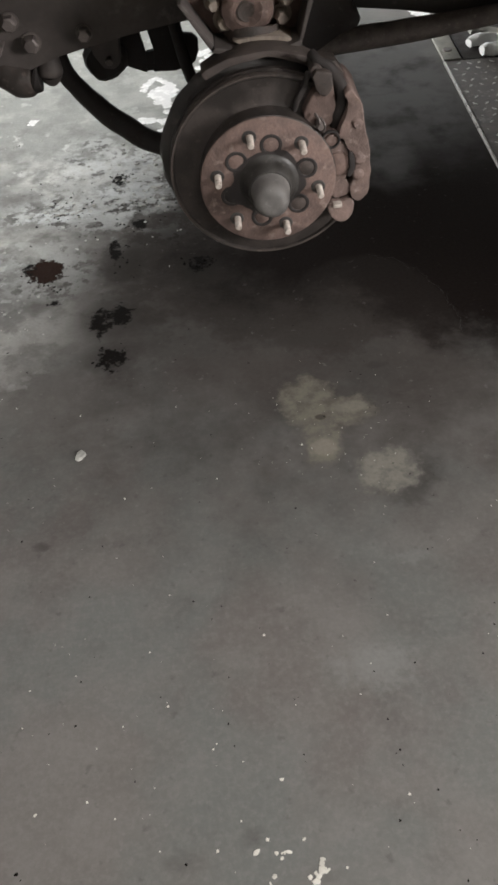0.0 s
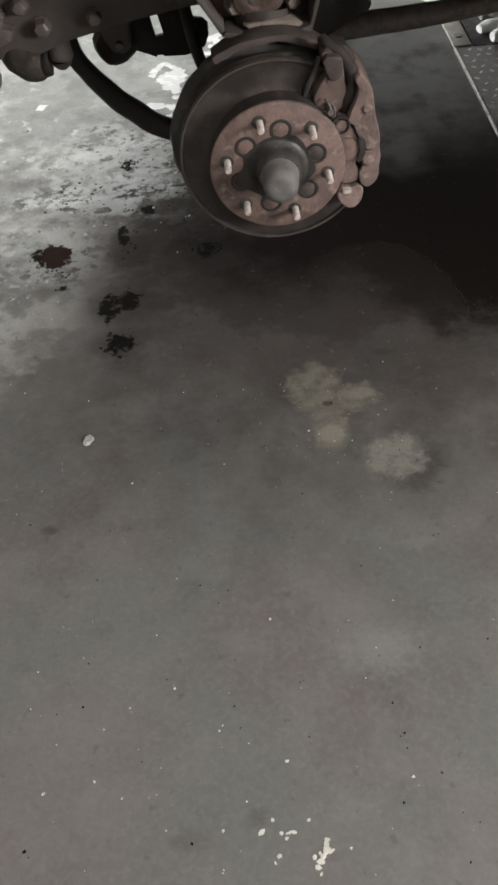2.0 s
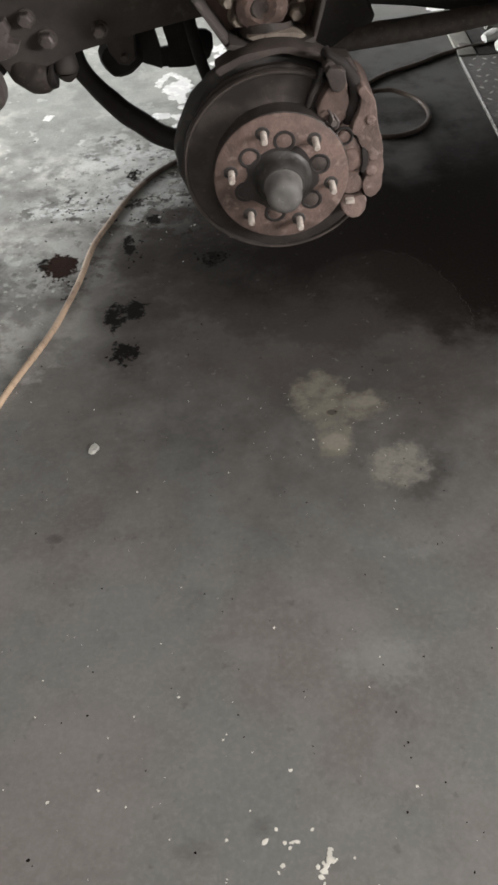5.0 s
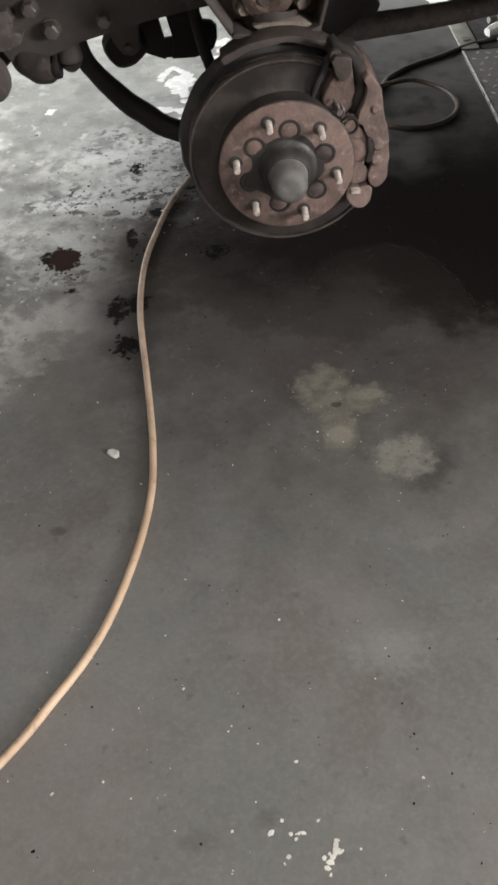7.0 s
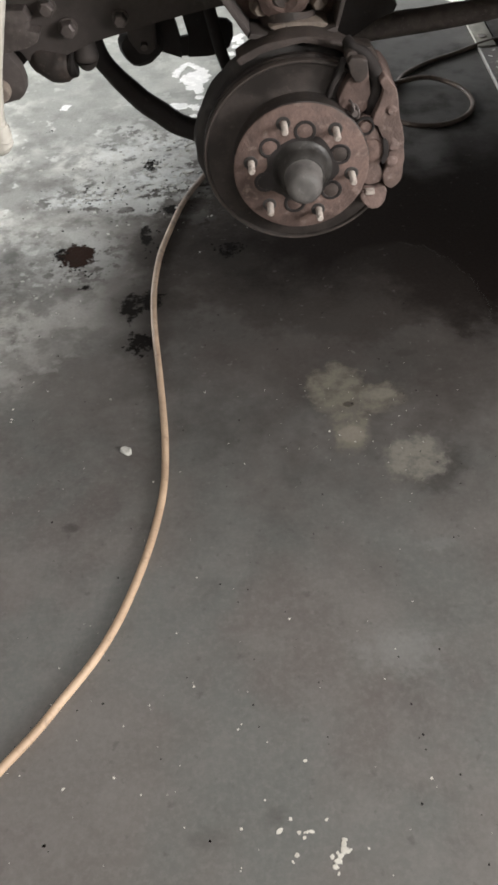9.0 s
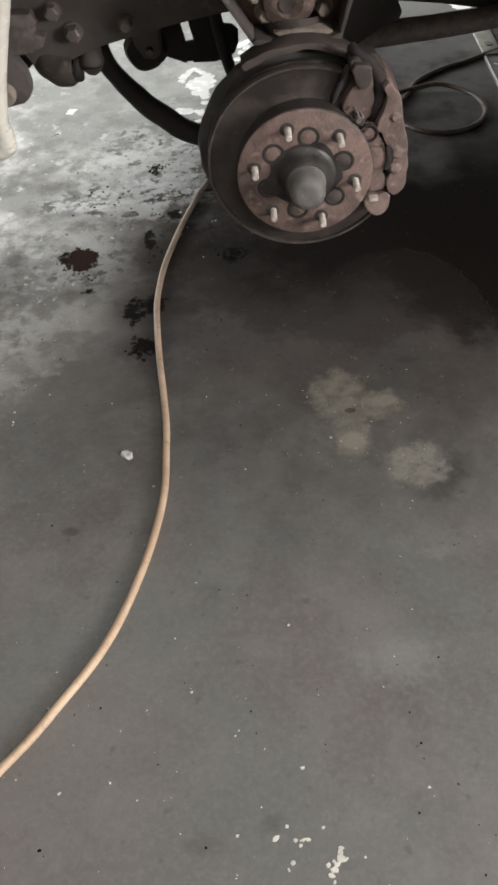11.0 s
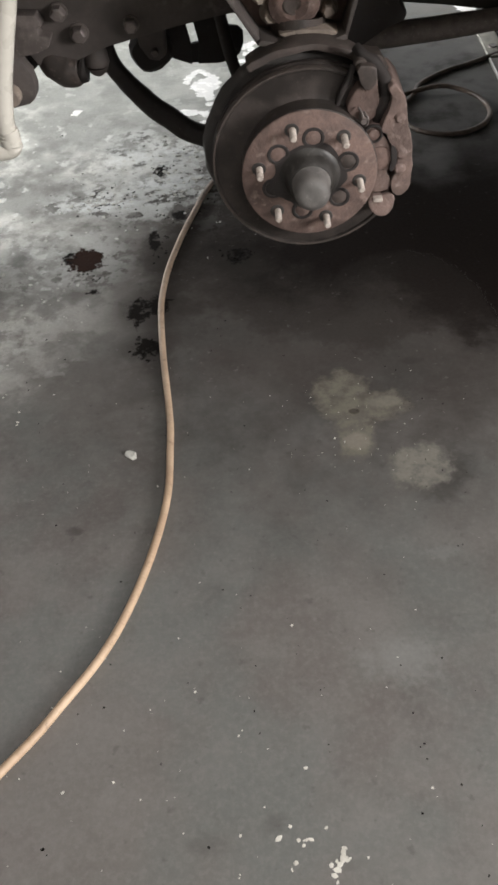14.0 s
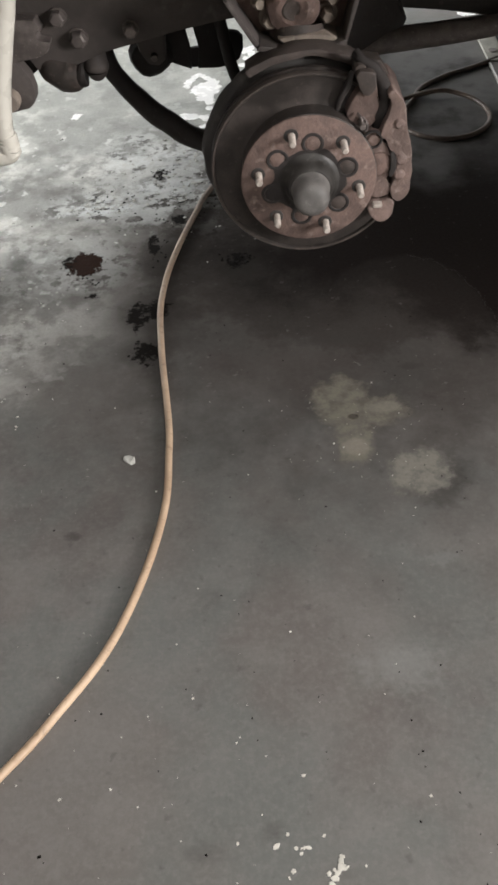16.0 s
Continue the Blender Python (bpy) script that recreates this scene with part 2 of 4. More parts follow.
    k.bump(fine, 0.12, 0.001).bump(mid, 0.16, 0.004).bump(k.noise(55.0, 4, 0.6, shift=66.0), 0.14, 0.002).bump(k.math("MULTIPLY", k.most(bare, rim), k.noise(26.0, 6, 0.6, shift=4.0)), 0.55, 0.008)
    k.bump(k.math("MULTIPLY", rust, -1.0), 0.6, 0.004).bump(k.math("MULTIPLY", k.most(pa, pb), k.noise(60.0, 4, shift=44.0)), 0.5, 0.003)
    return k.m


FLOOR = floor_material()
WALL = worn("wall_plaster", (0.42, 0.41, 0.39), (0.30, 0.29, 0.27), (0.22, 0.21, 0.2), 0.85, 0.0, 3.0, 0.2, 0.2)
RUST = worn("rusted_casting", (0.188, 0.128, 0.108), (0.096, 0.066, 0.056), (0.26, 0.195, 0.170), 0.78, 0.0, 26.0, 0.9, 0.5)
CASTING = worn("dusty_rusted_casting", (0.225, 0.160, 0.138), (0.120, 0.085, 0.073), (0.30, 0.235, 0.208), 0.8, 0.0, 30.0, 0.9, 0.5)
GREASE = worn("black_grease", (0.040, 0.037, 0.033), (0.022, 0.020, 0.018), (0.085, 0.080, 0.072), 0.55, 0.1, 34.0, 0.3, 0.35)
RUST_DARK = worn("dark_rusted_steel", (0.085, 0.066, 0.057), (0.045, 0.038, 0.034), (0.13, 0.105, 0.09), 0.65, 0.15, 30.0, 0.4, 0.4)
ROTOR = worn("rotor_iron", (0.068, 0.056, 0.050), (0.037, 0.032, 0.029), (0.105, 0.085, 0.075), 0.5, 0.35, 34.0, 0.25, 0.3)
CAP = worn("greasy_steel", (0.17, 0.16, 0.15), (0.10, 0.095, 0.09), (0.24, 0.23, 0.22), 0.68, 0.15, 40.0, 0.2, 0.4)
STUD = worn("bright_thread", (0.66, 0.61, 0.55), (0.46, 0.40, 0.35), (0.78, 0.74, 0.68), 0.4, 0.3, 90.0, 0.2, 0.4)
# underbody grime; also paints the shade round the wheel studs
GRIME_AND_SHADE = worn("greasy_underbody_and_shade", (0.062, 0.056, 0.052), (0.032, 0.029, 0.027), (0.10, 0.088, 0.078), 0.6, 0.1, 18.0, 0.4, 0.4)
FRAME_MAT = worn("dusty_chassis_paint", (0.118, 0.101, 0.094), (0.072, 0.062, 0.058), (0.165, 0.145, 0.132), 0.65, 0.1, 16.0, 0.3, 0.35)
DUSTY = worn("dust_caked_steel", (0.34, 0.285, 0.235), (0.20, 0.165, 0.14), (0.47, 0.41, 0.34), 0.8, 0.0, 30.0, 0.5, 0.5)
FLANGE = worn("rust_filmed_flange", (0.105, 0.084, 0.075), (0.062, 0.051, 0.046), (0.15, 0.122, 0.11), 0.75, 0.05, 26.0, 0.5, 0.4)
# black of rubber and greasy parts; also painted for shade in gaps and holes
RUBBER_AND_SHADE = worn("black_rubber_and_shade", (0.030, 0.0245, 0.0225), (0.018, 0.0147, 0.0135), (0.055, 0.047, 0.042), 0.75, 0.0, 40.0, 0.3, 0.3)
BOLT = worn("dull_bolt_steel", (0.205, 0.177, 0.165), (0.120, 0.103, 0.096), (0.28, 0.25, 0.23), 0.55, 0.3, 60.0, 0.3, 0.4)
CREAM = worn("cream_body_paint", (0.60, 0.58, 0.52), (0.52, 0.50, 0.445), (0.5, 0.46, 0.38), 0.32, 0.0, 14.0, 0.05, 0.2)
PLATE = worn("oily_chequer_plate", (0.125, 0.113, 0.106), (0.060, 0.054, 0.050), (0.19, 0.175, 0.165), 0.7, 0.05, 24.0, 0.5, 0.5, 0.3)
BRIGHT = worn("worn_steel_edge", (0.46, 0.45, 0.42), (0.28, 0.27, 0.25), (0.6, 0.58, 0.55), 0.4, 0.5, 40.0, 0.2, 0.4)
PALE = worn("pale_mortar", (0.36, 0.35, 0.31), (0.24, 0.235, 0.21), (0.14, 0.13, 0.12), 0.85, 0.0, 30.0, 0.4, 0.4)
CRACK = worn("crack_dust", (0.055, 0.050, 0.046), (0.03, 0.028, 0.026), (0.08, 0.075, 0.07), 0.9, 0.0, 60.0, 0.2, 0.3)
# white that stands for bright glare on the floor
SPILL_GLARE = worn("white_spill_glare", (0.95, 0.945, 0.93), (0.92, 0.915, 0.90), (0.86, 0.85, 0.83), 0.22, 0.0, 40.0, 0.2, 0.3)
FLECK = worn("white_paint_fleck", (0.70, 0.685, 0.62), (0.54, 0.525, 0.47), (0.42, 0.41, 0.36), 0.6, 0.0, 60.0, 0.2, 0.3)
CHIP = worn("concrete_chip", (0.50, 0.50, 0.46), (0.30, 0.30, 0.275), (0.6, 0.6, 0.56), 0.85, 0.0, 50.0, 0.4, 0.5)
TAR = worn("black_oil_crumb", (0.010, 0.0085, 0.0075), (0.006, 0.005, 0.0045), (0.016, 0.014, 0.012), 0.9, 0.0, 50.0, 0.4, 0.3, 0.05)
WHITE_PLASTIC = worn("white_plastic", (0.92, 0.92, 0.90), (0.80, 0.80, 0.78), (0.55, 0.54, 0.5), 0.3, 0.0, 12.0, 0.05, 0.2)


def hose_material(name, dark, light, dirt, amount):
    k = Mat(name, 0.5)
    c = k.mix(k.ramp(k.noise(13.0, 4), 0.35, 0.65), dark, light)
    c = k.mix(k.ramp(k.noise(60.0, 5, 0.7, shift=8.0), 0.55 - amount, 0.75 - amount, 0.0, 0.65), c, dirt)
    k.colour(c)
    return k.bump(k.noise(300.0, 2), 0.12, 0.0005).m


def tone(a, b, u):
    return tuple(p + (q - p) * u for p, q in zip(a, b))


# shade under the truck painted in: darkest tone at the coil, tan further on
HOSES = [hose_material("shaded_hose", (0.050, 0.034, 0.026), (0.085, 0.060, 0.045), (0.028, 0.021, 0.018), 0.1)] + [
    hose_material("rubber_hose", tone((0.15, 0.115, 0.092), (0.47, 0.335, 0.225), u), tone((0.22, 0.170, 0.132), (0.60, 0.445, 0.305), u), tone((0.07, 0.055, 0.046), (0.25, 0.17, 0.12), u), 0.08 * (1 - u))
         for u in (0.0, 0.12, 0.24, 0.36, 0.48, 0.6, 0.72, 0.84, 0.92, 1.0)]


# ---- building helpers ----
def link(name, bm, material, parent=None, label="", smooth=True):
    bmesh.ops.recalc_face_normals(bm, faces=bm.faces)
    data = bpy.data.meshes.new(name)
    if smooth:
        for f in bm.faces:
            f.smooth = True
        for e in bm.edges:
            if len(e.link_faces) == 2 and e.calc_face_angle(0) > radians(35):
                e.smooth = False
    bm.to_mesh(data)
    bm.free()
    data.materials.append(material)
    ob = new(name, data)
    if parent:
        ob.parent = parent
    if label:
        ob["label"] = label
    return ob


def part(name, bm, material, parent, label=""):
    return link(name, bm, material, parent, label)


def empty(name, **tags):
    return tagged(new(name), **tags)


def bevelled(bm, width, segments=2, angle=30):
    edges = [e for e in bm.edges if len(e.link_faces) == 2 and e.calc_face_angle(0) > radians(angle)]
    if edges and width > 0:
        bmesh.ops.bevel(bm, geom=edges, offset=width, segments=segments, affect="EDGES", profile=0.6, clamp_overlap=True)
    return bm


def box(x0, x1, y0, y1, z0, z1, bevel=0.004, m=None):
    bm = bmesh.new()
    bmesh.ops.create_cube(bm, size=1, matrix=Matrix.Translation(((x0 + x1) / 2, (y0 + y1) / 2, (z0 + z1) / 2)) @ Matrix.Diagonal((x1 - x0, y1 - y0, z1 - z0, 1)))
    bevelled(bm, bevel)
    if m:
        bmesh.ops.transform(bm, matrix=m, verts=bm.verts)
    return bm


def rounded(profile):
    """The closed outline with each corner cut to two."""
    out = []
    for (ax, ay), (bx, by) in zip(profile, profile[1:] + profile[:1]):
        out += [(ax * 0.78 + bx * 0.22, ay * 0.78 + by * 0.22), (ax * 0.22 + bx * 0.78, ay * 0.22 + by * 0.78)]
    return out


def slab(profile, y0, y1, bevel=0.004, segments=2, unit=0.001):
    """An upright plate: an outline of (x, z) in millimetres, from depth y0 to y1."""
    bm = bmesh.new()
    f = bm.faces.new([bm.verts.new((x * unit, y0, z * unit)) for x, z in profile])
    for v in [e for e in bmesh.ops.extrude_face_region(bm, geom=[f])["geom"] if isinstance(e, bmesh.types.BMVert)]:
        v.co.y = y1
    bmesh.ops.recalc_face_normals(bm, faces=bm.faces)
    return bevelled(bm, bevel, segments)


def lathe(profile, n=64, centre=(0, 0, 0), bevel=0.0):
    """Turns (radius, y) round the y axis through centre; a closed outline gives a closed body."""
    bm = bmesh.new()
    rings = []
    for r, y in profile:
        rings.append([bm.verts.new((centre[0] + r * math.cos(2 * math.pi * i / n), centre[1] + y, centre[2] + r * math.sin(2 * math.pi * i / n))) for i in range(n)]
                     if r > 1e-6 else [bm.verts.new((centre[0], centre[1] + y, centre[2]))])
    for a, b in zip(rings, rings[1:]):
        for i in range(n):
            j = (i + 1) % n
            if len(a) == 1 and len(b) > 1:
                bm.faces.new((a[0], b[i], b[j]))
            elif len(b) == 1 and len(a) > 1:
                bm.faces.new((a[i], a[j], b[0]))
            elif len(a) > 1:
                bm.faces.new((a[i], a[j], b[j], b[i]))
    return bevelled(bm, bevel)


def tube(points, radius, n=14, closed_ends=True):
    """A round bar along smooth points; radius is a number or one for each point."""
    pts = [Vector(p) for p in points]
    line, radii = [], []
    for i in range(len(pts) - 1):
        p0, p1, p2, p3 = pts[max(i - 1, 0)], pts[i], pts[i + 1], pts[min(i + 2, len(pts) - 1)]
        for s in range(6):
            u = s / 6
            line.append(0.5 * (2 * p1 + (p2 - p0) * u + (2 * p0 - 5 * p1 + 4 * p2 - p3) * u * u + (3 * p1 - p0 - 3 * p2 + p3) * u ** 3))
            radii.append(radius if isinstance(radius, float) else radius[i] * (1 - u) + radius[i + 1] * u)
    line.append(pts[-1])
    radii.append(radius if isinstance(radius, float) else radius[-1])
    bm, rings = bmesh.new(), []
    for i, p in enumerate(line):
        d = (line[min(i + 1, len(line) - 1)] - line[max(i - 1, 0)]).normalized()
        side = d.cross(Vector((0.03, 0.02, 1))).normalized()
        up = side.cross(d)
        rings.append([bm.verts.new(p + radii[i] * (side * math.cos(a) + up * math.sin(a))) for a in (2 * math.pi * j / n for j in range(n))])
    for a, b in zip(rings, rings[1:]):
        for i in range(n):
            bm.faces.new((a[i], a[(i + 1) % n], b[(i + 1) % n], b[i]))
    if closed_ends:
        bm.faces.new(rings[0])
        bm.faces.new(rings[-1])
    return bm


def merged(*bms):
    out = bmesh.new()
    for b in bms:
        data = bpy.data.meshes.new("tmp")
        b.to_mesh(data)
        b.free()
        out.from_mesh(data)
        bpy.data.meshes.remove(data)
    return out


def roughened(bm, amount, scale, seed=0.0):
    for v in bm.verts:
        v.co += Vector(noise.noise_vector(v.co * scale + Vector((seed, seed, seed)))) * amount
    return bm


def hex_bolt(x, y, z, r, length, collar=1.35):
    """A hexagon head with its washer, facing the -y side."""
    head = roughened(lathe([(0, -length), (r * 0.7, -length), (r * 0.93, -length * 0.88), (r, -length * 0.65), (r, 0)], 6, (x, y, z), 0.0015), 0.0012, 90)
    washer = lathe([(0, -0.003), (r * collar, -0.003), (r * collar, 0.002)], 20, (x, y, z))
    return merged(head, washer)


def pebble(x, y, z, r, flat=0.5, seed=0.0):
    bm = bmesh.new()
    bmesh.ops.create_icosphere(bm, subdivisions=2, radius=r)
    for v in bm.verts:
        v.co *= 1 + 0.45 * noise.noise(v.co / r * 0.9 + Vector((seed * 3.1, seed, -seed)))
        v.co.z *= flat
    bmesh.ops.translate(bm, vec=(x, y, z + r * flat * 0.7), verts=bm.verts)
    return bm


def flake(bm, x, y, r, seed, thick=0.0006, z=0.0):
    """A thin crooked flake on the floor."""
    rnd = random.Random(seed)
    n, a0, stretch = rnd.randint(5, 8), rnd.random() * 6, rnd.uniform(0.5, 1.0)
    tilt = rnd.random() * math.pi
    low, top = [], []
    for i in range(n):
        a = a0 + 2 * math.pi * i / n
        q = r * rnd.uniform(0.6, 1.1)
        u, w = q * math.cos(a), q * math.sin(a) * stretch
        px, py = u * math.cos(tilt) - w * math.sin(tilt), u * math.sin(tilt) + w * math.cos(tilt)
        low.append(bm.verts.new((x + px, y + py, z)))
        top.append(bm.verts.new((x + px * 0.85, y + py * 0.85, z + thick)))
    bm.faces.new(top)
    for i in range(n):
        bm.faces.new((low[i], low[(i + 1) % n], top[(i + 1) % n], top[i]))


# ---- the hall ----
def hall():
    bm = bmesh.new()
    bmesh.ops.create_grid(bm, x_segments=40, y_segments=40, size=7.0)
    tagged(link("floor", bm, FLOOR), "worn grey workshop concrete floor with oil stains and painted-in shade", "floor", kind="structure")
    back = merged(box(-7, -2.0, 6.0, 6.2, 0, 4, 0.0), box(2.4, 7, 6.0, 6.2, 0, 4, 0.0), box(-2.0, 2.4, 6.0, 6.2, 2.9, 4, 0.0))
    tagged(link("wall_back", back, WALL), "plain workshop wall with an open gate", "wall", kind="structure")
    # made-up wall out of view, keeps gate daylight off the near floor
    tagged(link("wall_light_block", box(-4.7, -0.78, 0.46, 0.60, 0, 3.2, 0.0), WALL), "unseen plain wall added to block the gate daylight", "wall", kind="structure")
    right = merged(box(5.8, 6.0, -6, -5.0, 0, 4, 0), box(5.8, 6.0, -2.2, 6, 0, 4, 0), box(5.8, 6.0, -5.0, -2.2, 3.5, 4, 0))
    tagged(link("wall_right", right, WALL), "plain workshop wall with an open gate", "wall", kind="structure")
    left = merged(box(-4.9, -4.7, -6, 0.2, 0, 4, 0), box(-4.9, -4.7, 4.9, 6, 0, 4, 0), box(-4.9, -4.7, 0.2, 4.9, 3.1, 4, 0))
    tagged(link("wall_left", left, WALL), "plain workshop wall with an open gate", "wall", kind="structure")
    tagged(link("wall_front", box(-4.7, 6.8, -6.2, -6, 0, 4, 0), WALL), "plain plastered workshop wall", "wall", kind="structure")
    # ceiling opening made up to go with the added fill lamp
    roof = merged(box(-4.9, -0.6, -6.2, 6.2, 4, 4.1, 0), box(2.2, 7, -6.2, 6.2, 4, 4.1, 0), box(-0.6, 2.2, -6.2, -3.6, 4, 4.1, 0), box(-0.6, 2.2, -1.6, 6.2, 4, 4.1, 0))
    tagged(link("ceiling", roof, WALL), "plain unseen workshop ceiling with an opening added for the fill lamp", "ceiling", kind="structure")


hall()


# ---- vehicle ----
AX, AZ = 0.003, 0.450  # the hub's axis, along y
PHASE = -11.3


def vehicle():
    v = empty("pickup_truck", label="cream pickup truck on stands, front wheel off, rusty brake exposed", category="truck")

    # rotor: hat with face, friction ring with lip, vent gap
    rotor = part("brake_rotor", lathe([
        (0.047, 0.020), (0.047, 0.013), (0.089, 0.013), (0.0925, 0.0165), (0.0925, 0.044), (0.1000, 0.047), (0.1280, 0.047), (0.1295, 0.0445), (0.1328, 0.0445),
        (0.1338, 0.0465), (0.1338, 0.053), (0.1285, 0.054), (0.1285, 0.061), (0.1338, 0.062), (0.1338, 0.069), (0.1000, 0.076), (0.085, 0.070), (0.085, 0.020), (0.047, 0.020)], 96,
        (AX, 0, AZ)), ROTOR, v, "worn vented brake rotor with a dark rim lip")
    part("rotor_lip", lathe([(0.1302, 0.0446), (0.1308, 0.0438), (0.1330, 0.0438), (0.1341, 0.0455), (0.1341, 0.0525), (0.1336, 0.0530)], 96, (AX, 0, AZ)), RUST_DARK, rotor, "thin worn grey lip of the rotor")
    face = lathe([(0.030, 0.016), (0.030, 0.0115), (0.0892, 0.0115), (0.0924, 0.0135), (0.0924, 0.017)], 96, (AX - 0.0008, 0, AZ - 0.0008))
    part("rotor_face", face, RUST, rotor, "rust-brown rotor hat face")
    for i in range(6):
        a = radians(PHASE + 60 * i)
        x, z = AX + 0.06985 * math.cos(a), AZ + 0.06985 * math.sin(a)
        rings = [(0, -0.013), (0.0034, -0.013), (0.0045, -0.0115)]
        for j in range(9):
            rings += [(0.0047, -0.010 + j * 0.0024), (0.0042, -0.0088 + j * 0.0024)]
        part("wheel_stud", lathe(rings + [(0.006, 0.014)], 14, (x, 0, z)), STUD, rotor, "threaded wheel stud")
        # dark ring that paints the stud's shade onto the face
        part("stud_shade_ring", lathe([(0.0055, 0.0104), (0.0092, 0.0107), (0.0102, 0.012)], 20, (x - 0.001, 0, z + 0.0005)), GRIME_AND_SHADE, rotor)
    for i in range(6):
        a = radians(PHASE + (29, 36, 33, 29, 29, 29)[i] + 60 * i)
        x, z = AX + 0.0540 * math.cos(a), AZ + 0.0540 * math.sin(a)
        # no hole is cut: ring and disc colours paint the shade inside it
        part("access_hole", lathe([(0.0152, 0.0113), (0.0144, 0.0104), (0.0112, 0.0104), (0.0104, 0.0114)], 28, (x, 0, z)), RUBBER_AND_SHADE, rotor, "dark rimmed hole")
        part("hole_disc", lathe([(0, 0.0106), (0.0092, 0.0108), (0.0104, 0.0116)], 24, (x, 0, z)), RUBBER_AND_SHADE if i == 3 else RUST_DARK if i in (0, 5) else RUST, rotor)
    # hub barrel and grease cap
    hub = part("hub", lathe([(0.0, -0.012), (0.028, -0.012), (0.031, -0.008), (0.033, 0.000), (0.037, 0.008), (0.043, 0.0115), (0.047, 0.0125), (0.047, 0.016)], 56, (AX, 0, AZ)), GREASE, v, "greasy black hub barrel")
    part("grease_cap", lathe([(0.0, -0.048), (0.011, -0.0475), (0.0185, -0.0455), (0.0225, -0.041), (0.0240, -0.035), (0.0250, -0.020), (0.0265, -0.012), (0.0280, -0.0105)], 48, (AX, 0, AZ)), CAP, hub, "scuffed steel grease cap")

    smear, rim = bmesh.new(), []
    for i in range(72):
        a = 2 * math.pi * i / 72
        lobe = sum(size * math.exp(-((a - radians(at) + math.pi) % (2 * math.pi) - math.pi) ** 2 / wide ** 2) for at, size, wide in ((198, 0.017, 0.30), (258, 0.010, 0.30), (150, 0.007, 0.25), (352, 0.006, 0.25), (60, 0.004, 0.3)))
        q = 0.046 + lobe + 0.0022 * noise.noise(Vector((math.cos(a) * 5, math.sin(a) * 5, 3)))
        rim.append(smear.verts.new((AX + q * math.cos(a), 0.0110, AZ + q * math.sin(a))))
    inside = [smear.verts.new((AX + 0.036 * math.cos(2 * math.pi * i / 72), 0.0100, AZ + 0.036 * math.sin(2 * math.pi * i / 72))) for i in range(72)]
    for i in range(72):
        smear.faces.new((rim[i], rim[(i + 1) % 72], inside[(i + 1) % 72], inside[i]))
    part("grease_smear", smear, RUBBER_AND_SHADE, hub, "black grease squeezed out round the hub")

    # splash shield with a ragged edge
    shield = lathe([(0.05, 0.086), (0.130, 0.084), (0.137, 0.088), (0.141, 0.096), (0.137, 0.100), (0.05, 0.092)], 72, (AX - 0.007, 0, AZ))
    part("splash_shield", roughened(shield, 0.004, 45), GRIME_AND_SHADE, v, "dark bent splash shield")
    knuckle = merged(tube([(AX, 0.085, AZ), (AX, 0.16, AZ), (AX, 0.24, AZ + 0.01), (AX, 0.5, AZ + 0.01)], [0.06, 0.055, 0.045, 0.04], 20),
                     tube([(AX, 0.12, AZ + 0.02), (AX - 0.002, 0.13, AZ + 0.10), (AX - 0.005, 0.15, AZ + 0.15)], [0.045, 0.038, 0.04], 16))
    part("steering_knuckle", roughened(knuckle, 0.003, 40), RUST_DARK, v)
    arc = [radians(a) for a in range(58, 123, 4)]
    top = slab([(1000 * (AX + 0.150 * math.cos(a)), 1000 * (AZ + 0.150 * math.sin(a))) for a in arc] + [(1000 * (AX + 0.139 * math.cos(a)), 1000 * (AZ + 0.139 * math.sin(a))) for a in reversed(arc)], 0.074, 0.112, 0.004)
    part("knuckle_web", roughened(top, 0.003, 50), FLANGE, v, "rust-brown knuckle flange")

    # caliper
    body = slab(rounded([(103, 560), (112, 567), (121, 560), (127, 547), (132, 525), (137, 501), (142, 473), (144, 443), (143, 417), (134, 405), (126, 405), (117, 412), (114, 427), (120, 437), (121, 450), (123, 468), (120, 478), (113, 481), (107, 490), (105, 499), (97, 503), (101, 516), (109, 534), (110, 549)]), 0.018, 0.100, 0.005, 3)
    caliper = part("brake_caliper", roughened(body, 0.0026, 55), CASTING, v, "rust-brown cast brake caliper")
    arm = slab(rounded([(80, 584), (89, 580), (93, 561), (96, 538), (93, 521), (84, 513), (73, 506), (59, 520), (51, 530), (60, 548), (68, 563), (78, 564)]), 0.030, 0.090, 0.005, 3)
    part("caliper_bracket", roughened(arm, 0.0022, 50), RUST, caliper, "rust-brown cast bracket arm")
    mid = slab(rounded([(73, 501), (84, 507), (94, 508), (100, 496), (107, 489), (110, 479), (118, 465), (117, 447), (109, 441), (116, 432), (115, 416), (104, 411), (90, 409), (79, 441)]), 0.0215, 0.085, 0.006, 3)
    part("caliper_bridge", roughened(mid, 0.0026, 60), CASTING, caliper)
    # added backing plate in darker rust, so that the caliper's gaps look shaded
    part("caliper_back", roughened(slab([(70, 590), (100, 584), (120, 550), (134, 500), (138, 450), (130, 415), (90, 405), (70, 430), (70, 500), (60, 530)], 0.064, 0.092, 0.003), 0.002, 40), RUST_DARK, caliper)
    for x, z, r, y in ((99, 463, 0.0175, 0.0165), (90, 497, 0.0110, 0.0185)):
        boss = lathe([(0, y), (r * 0.7, y + 0.0006), (r * 0.95, y + 0.003), (r, y + 0.006), (r * 1.04, 0.07)], 28, (x / 1000, 0, z / 1000))
        part("piston_housing", roughened(boss, 0.0012, 70), RUST, caliper)
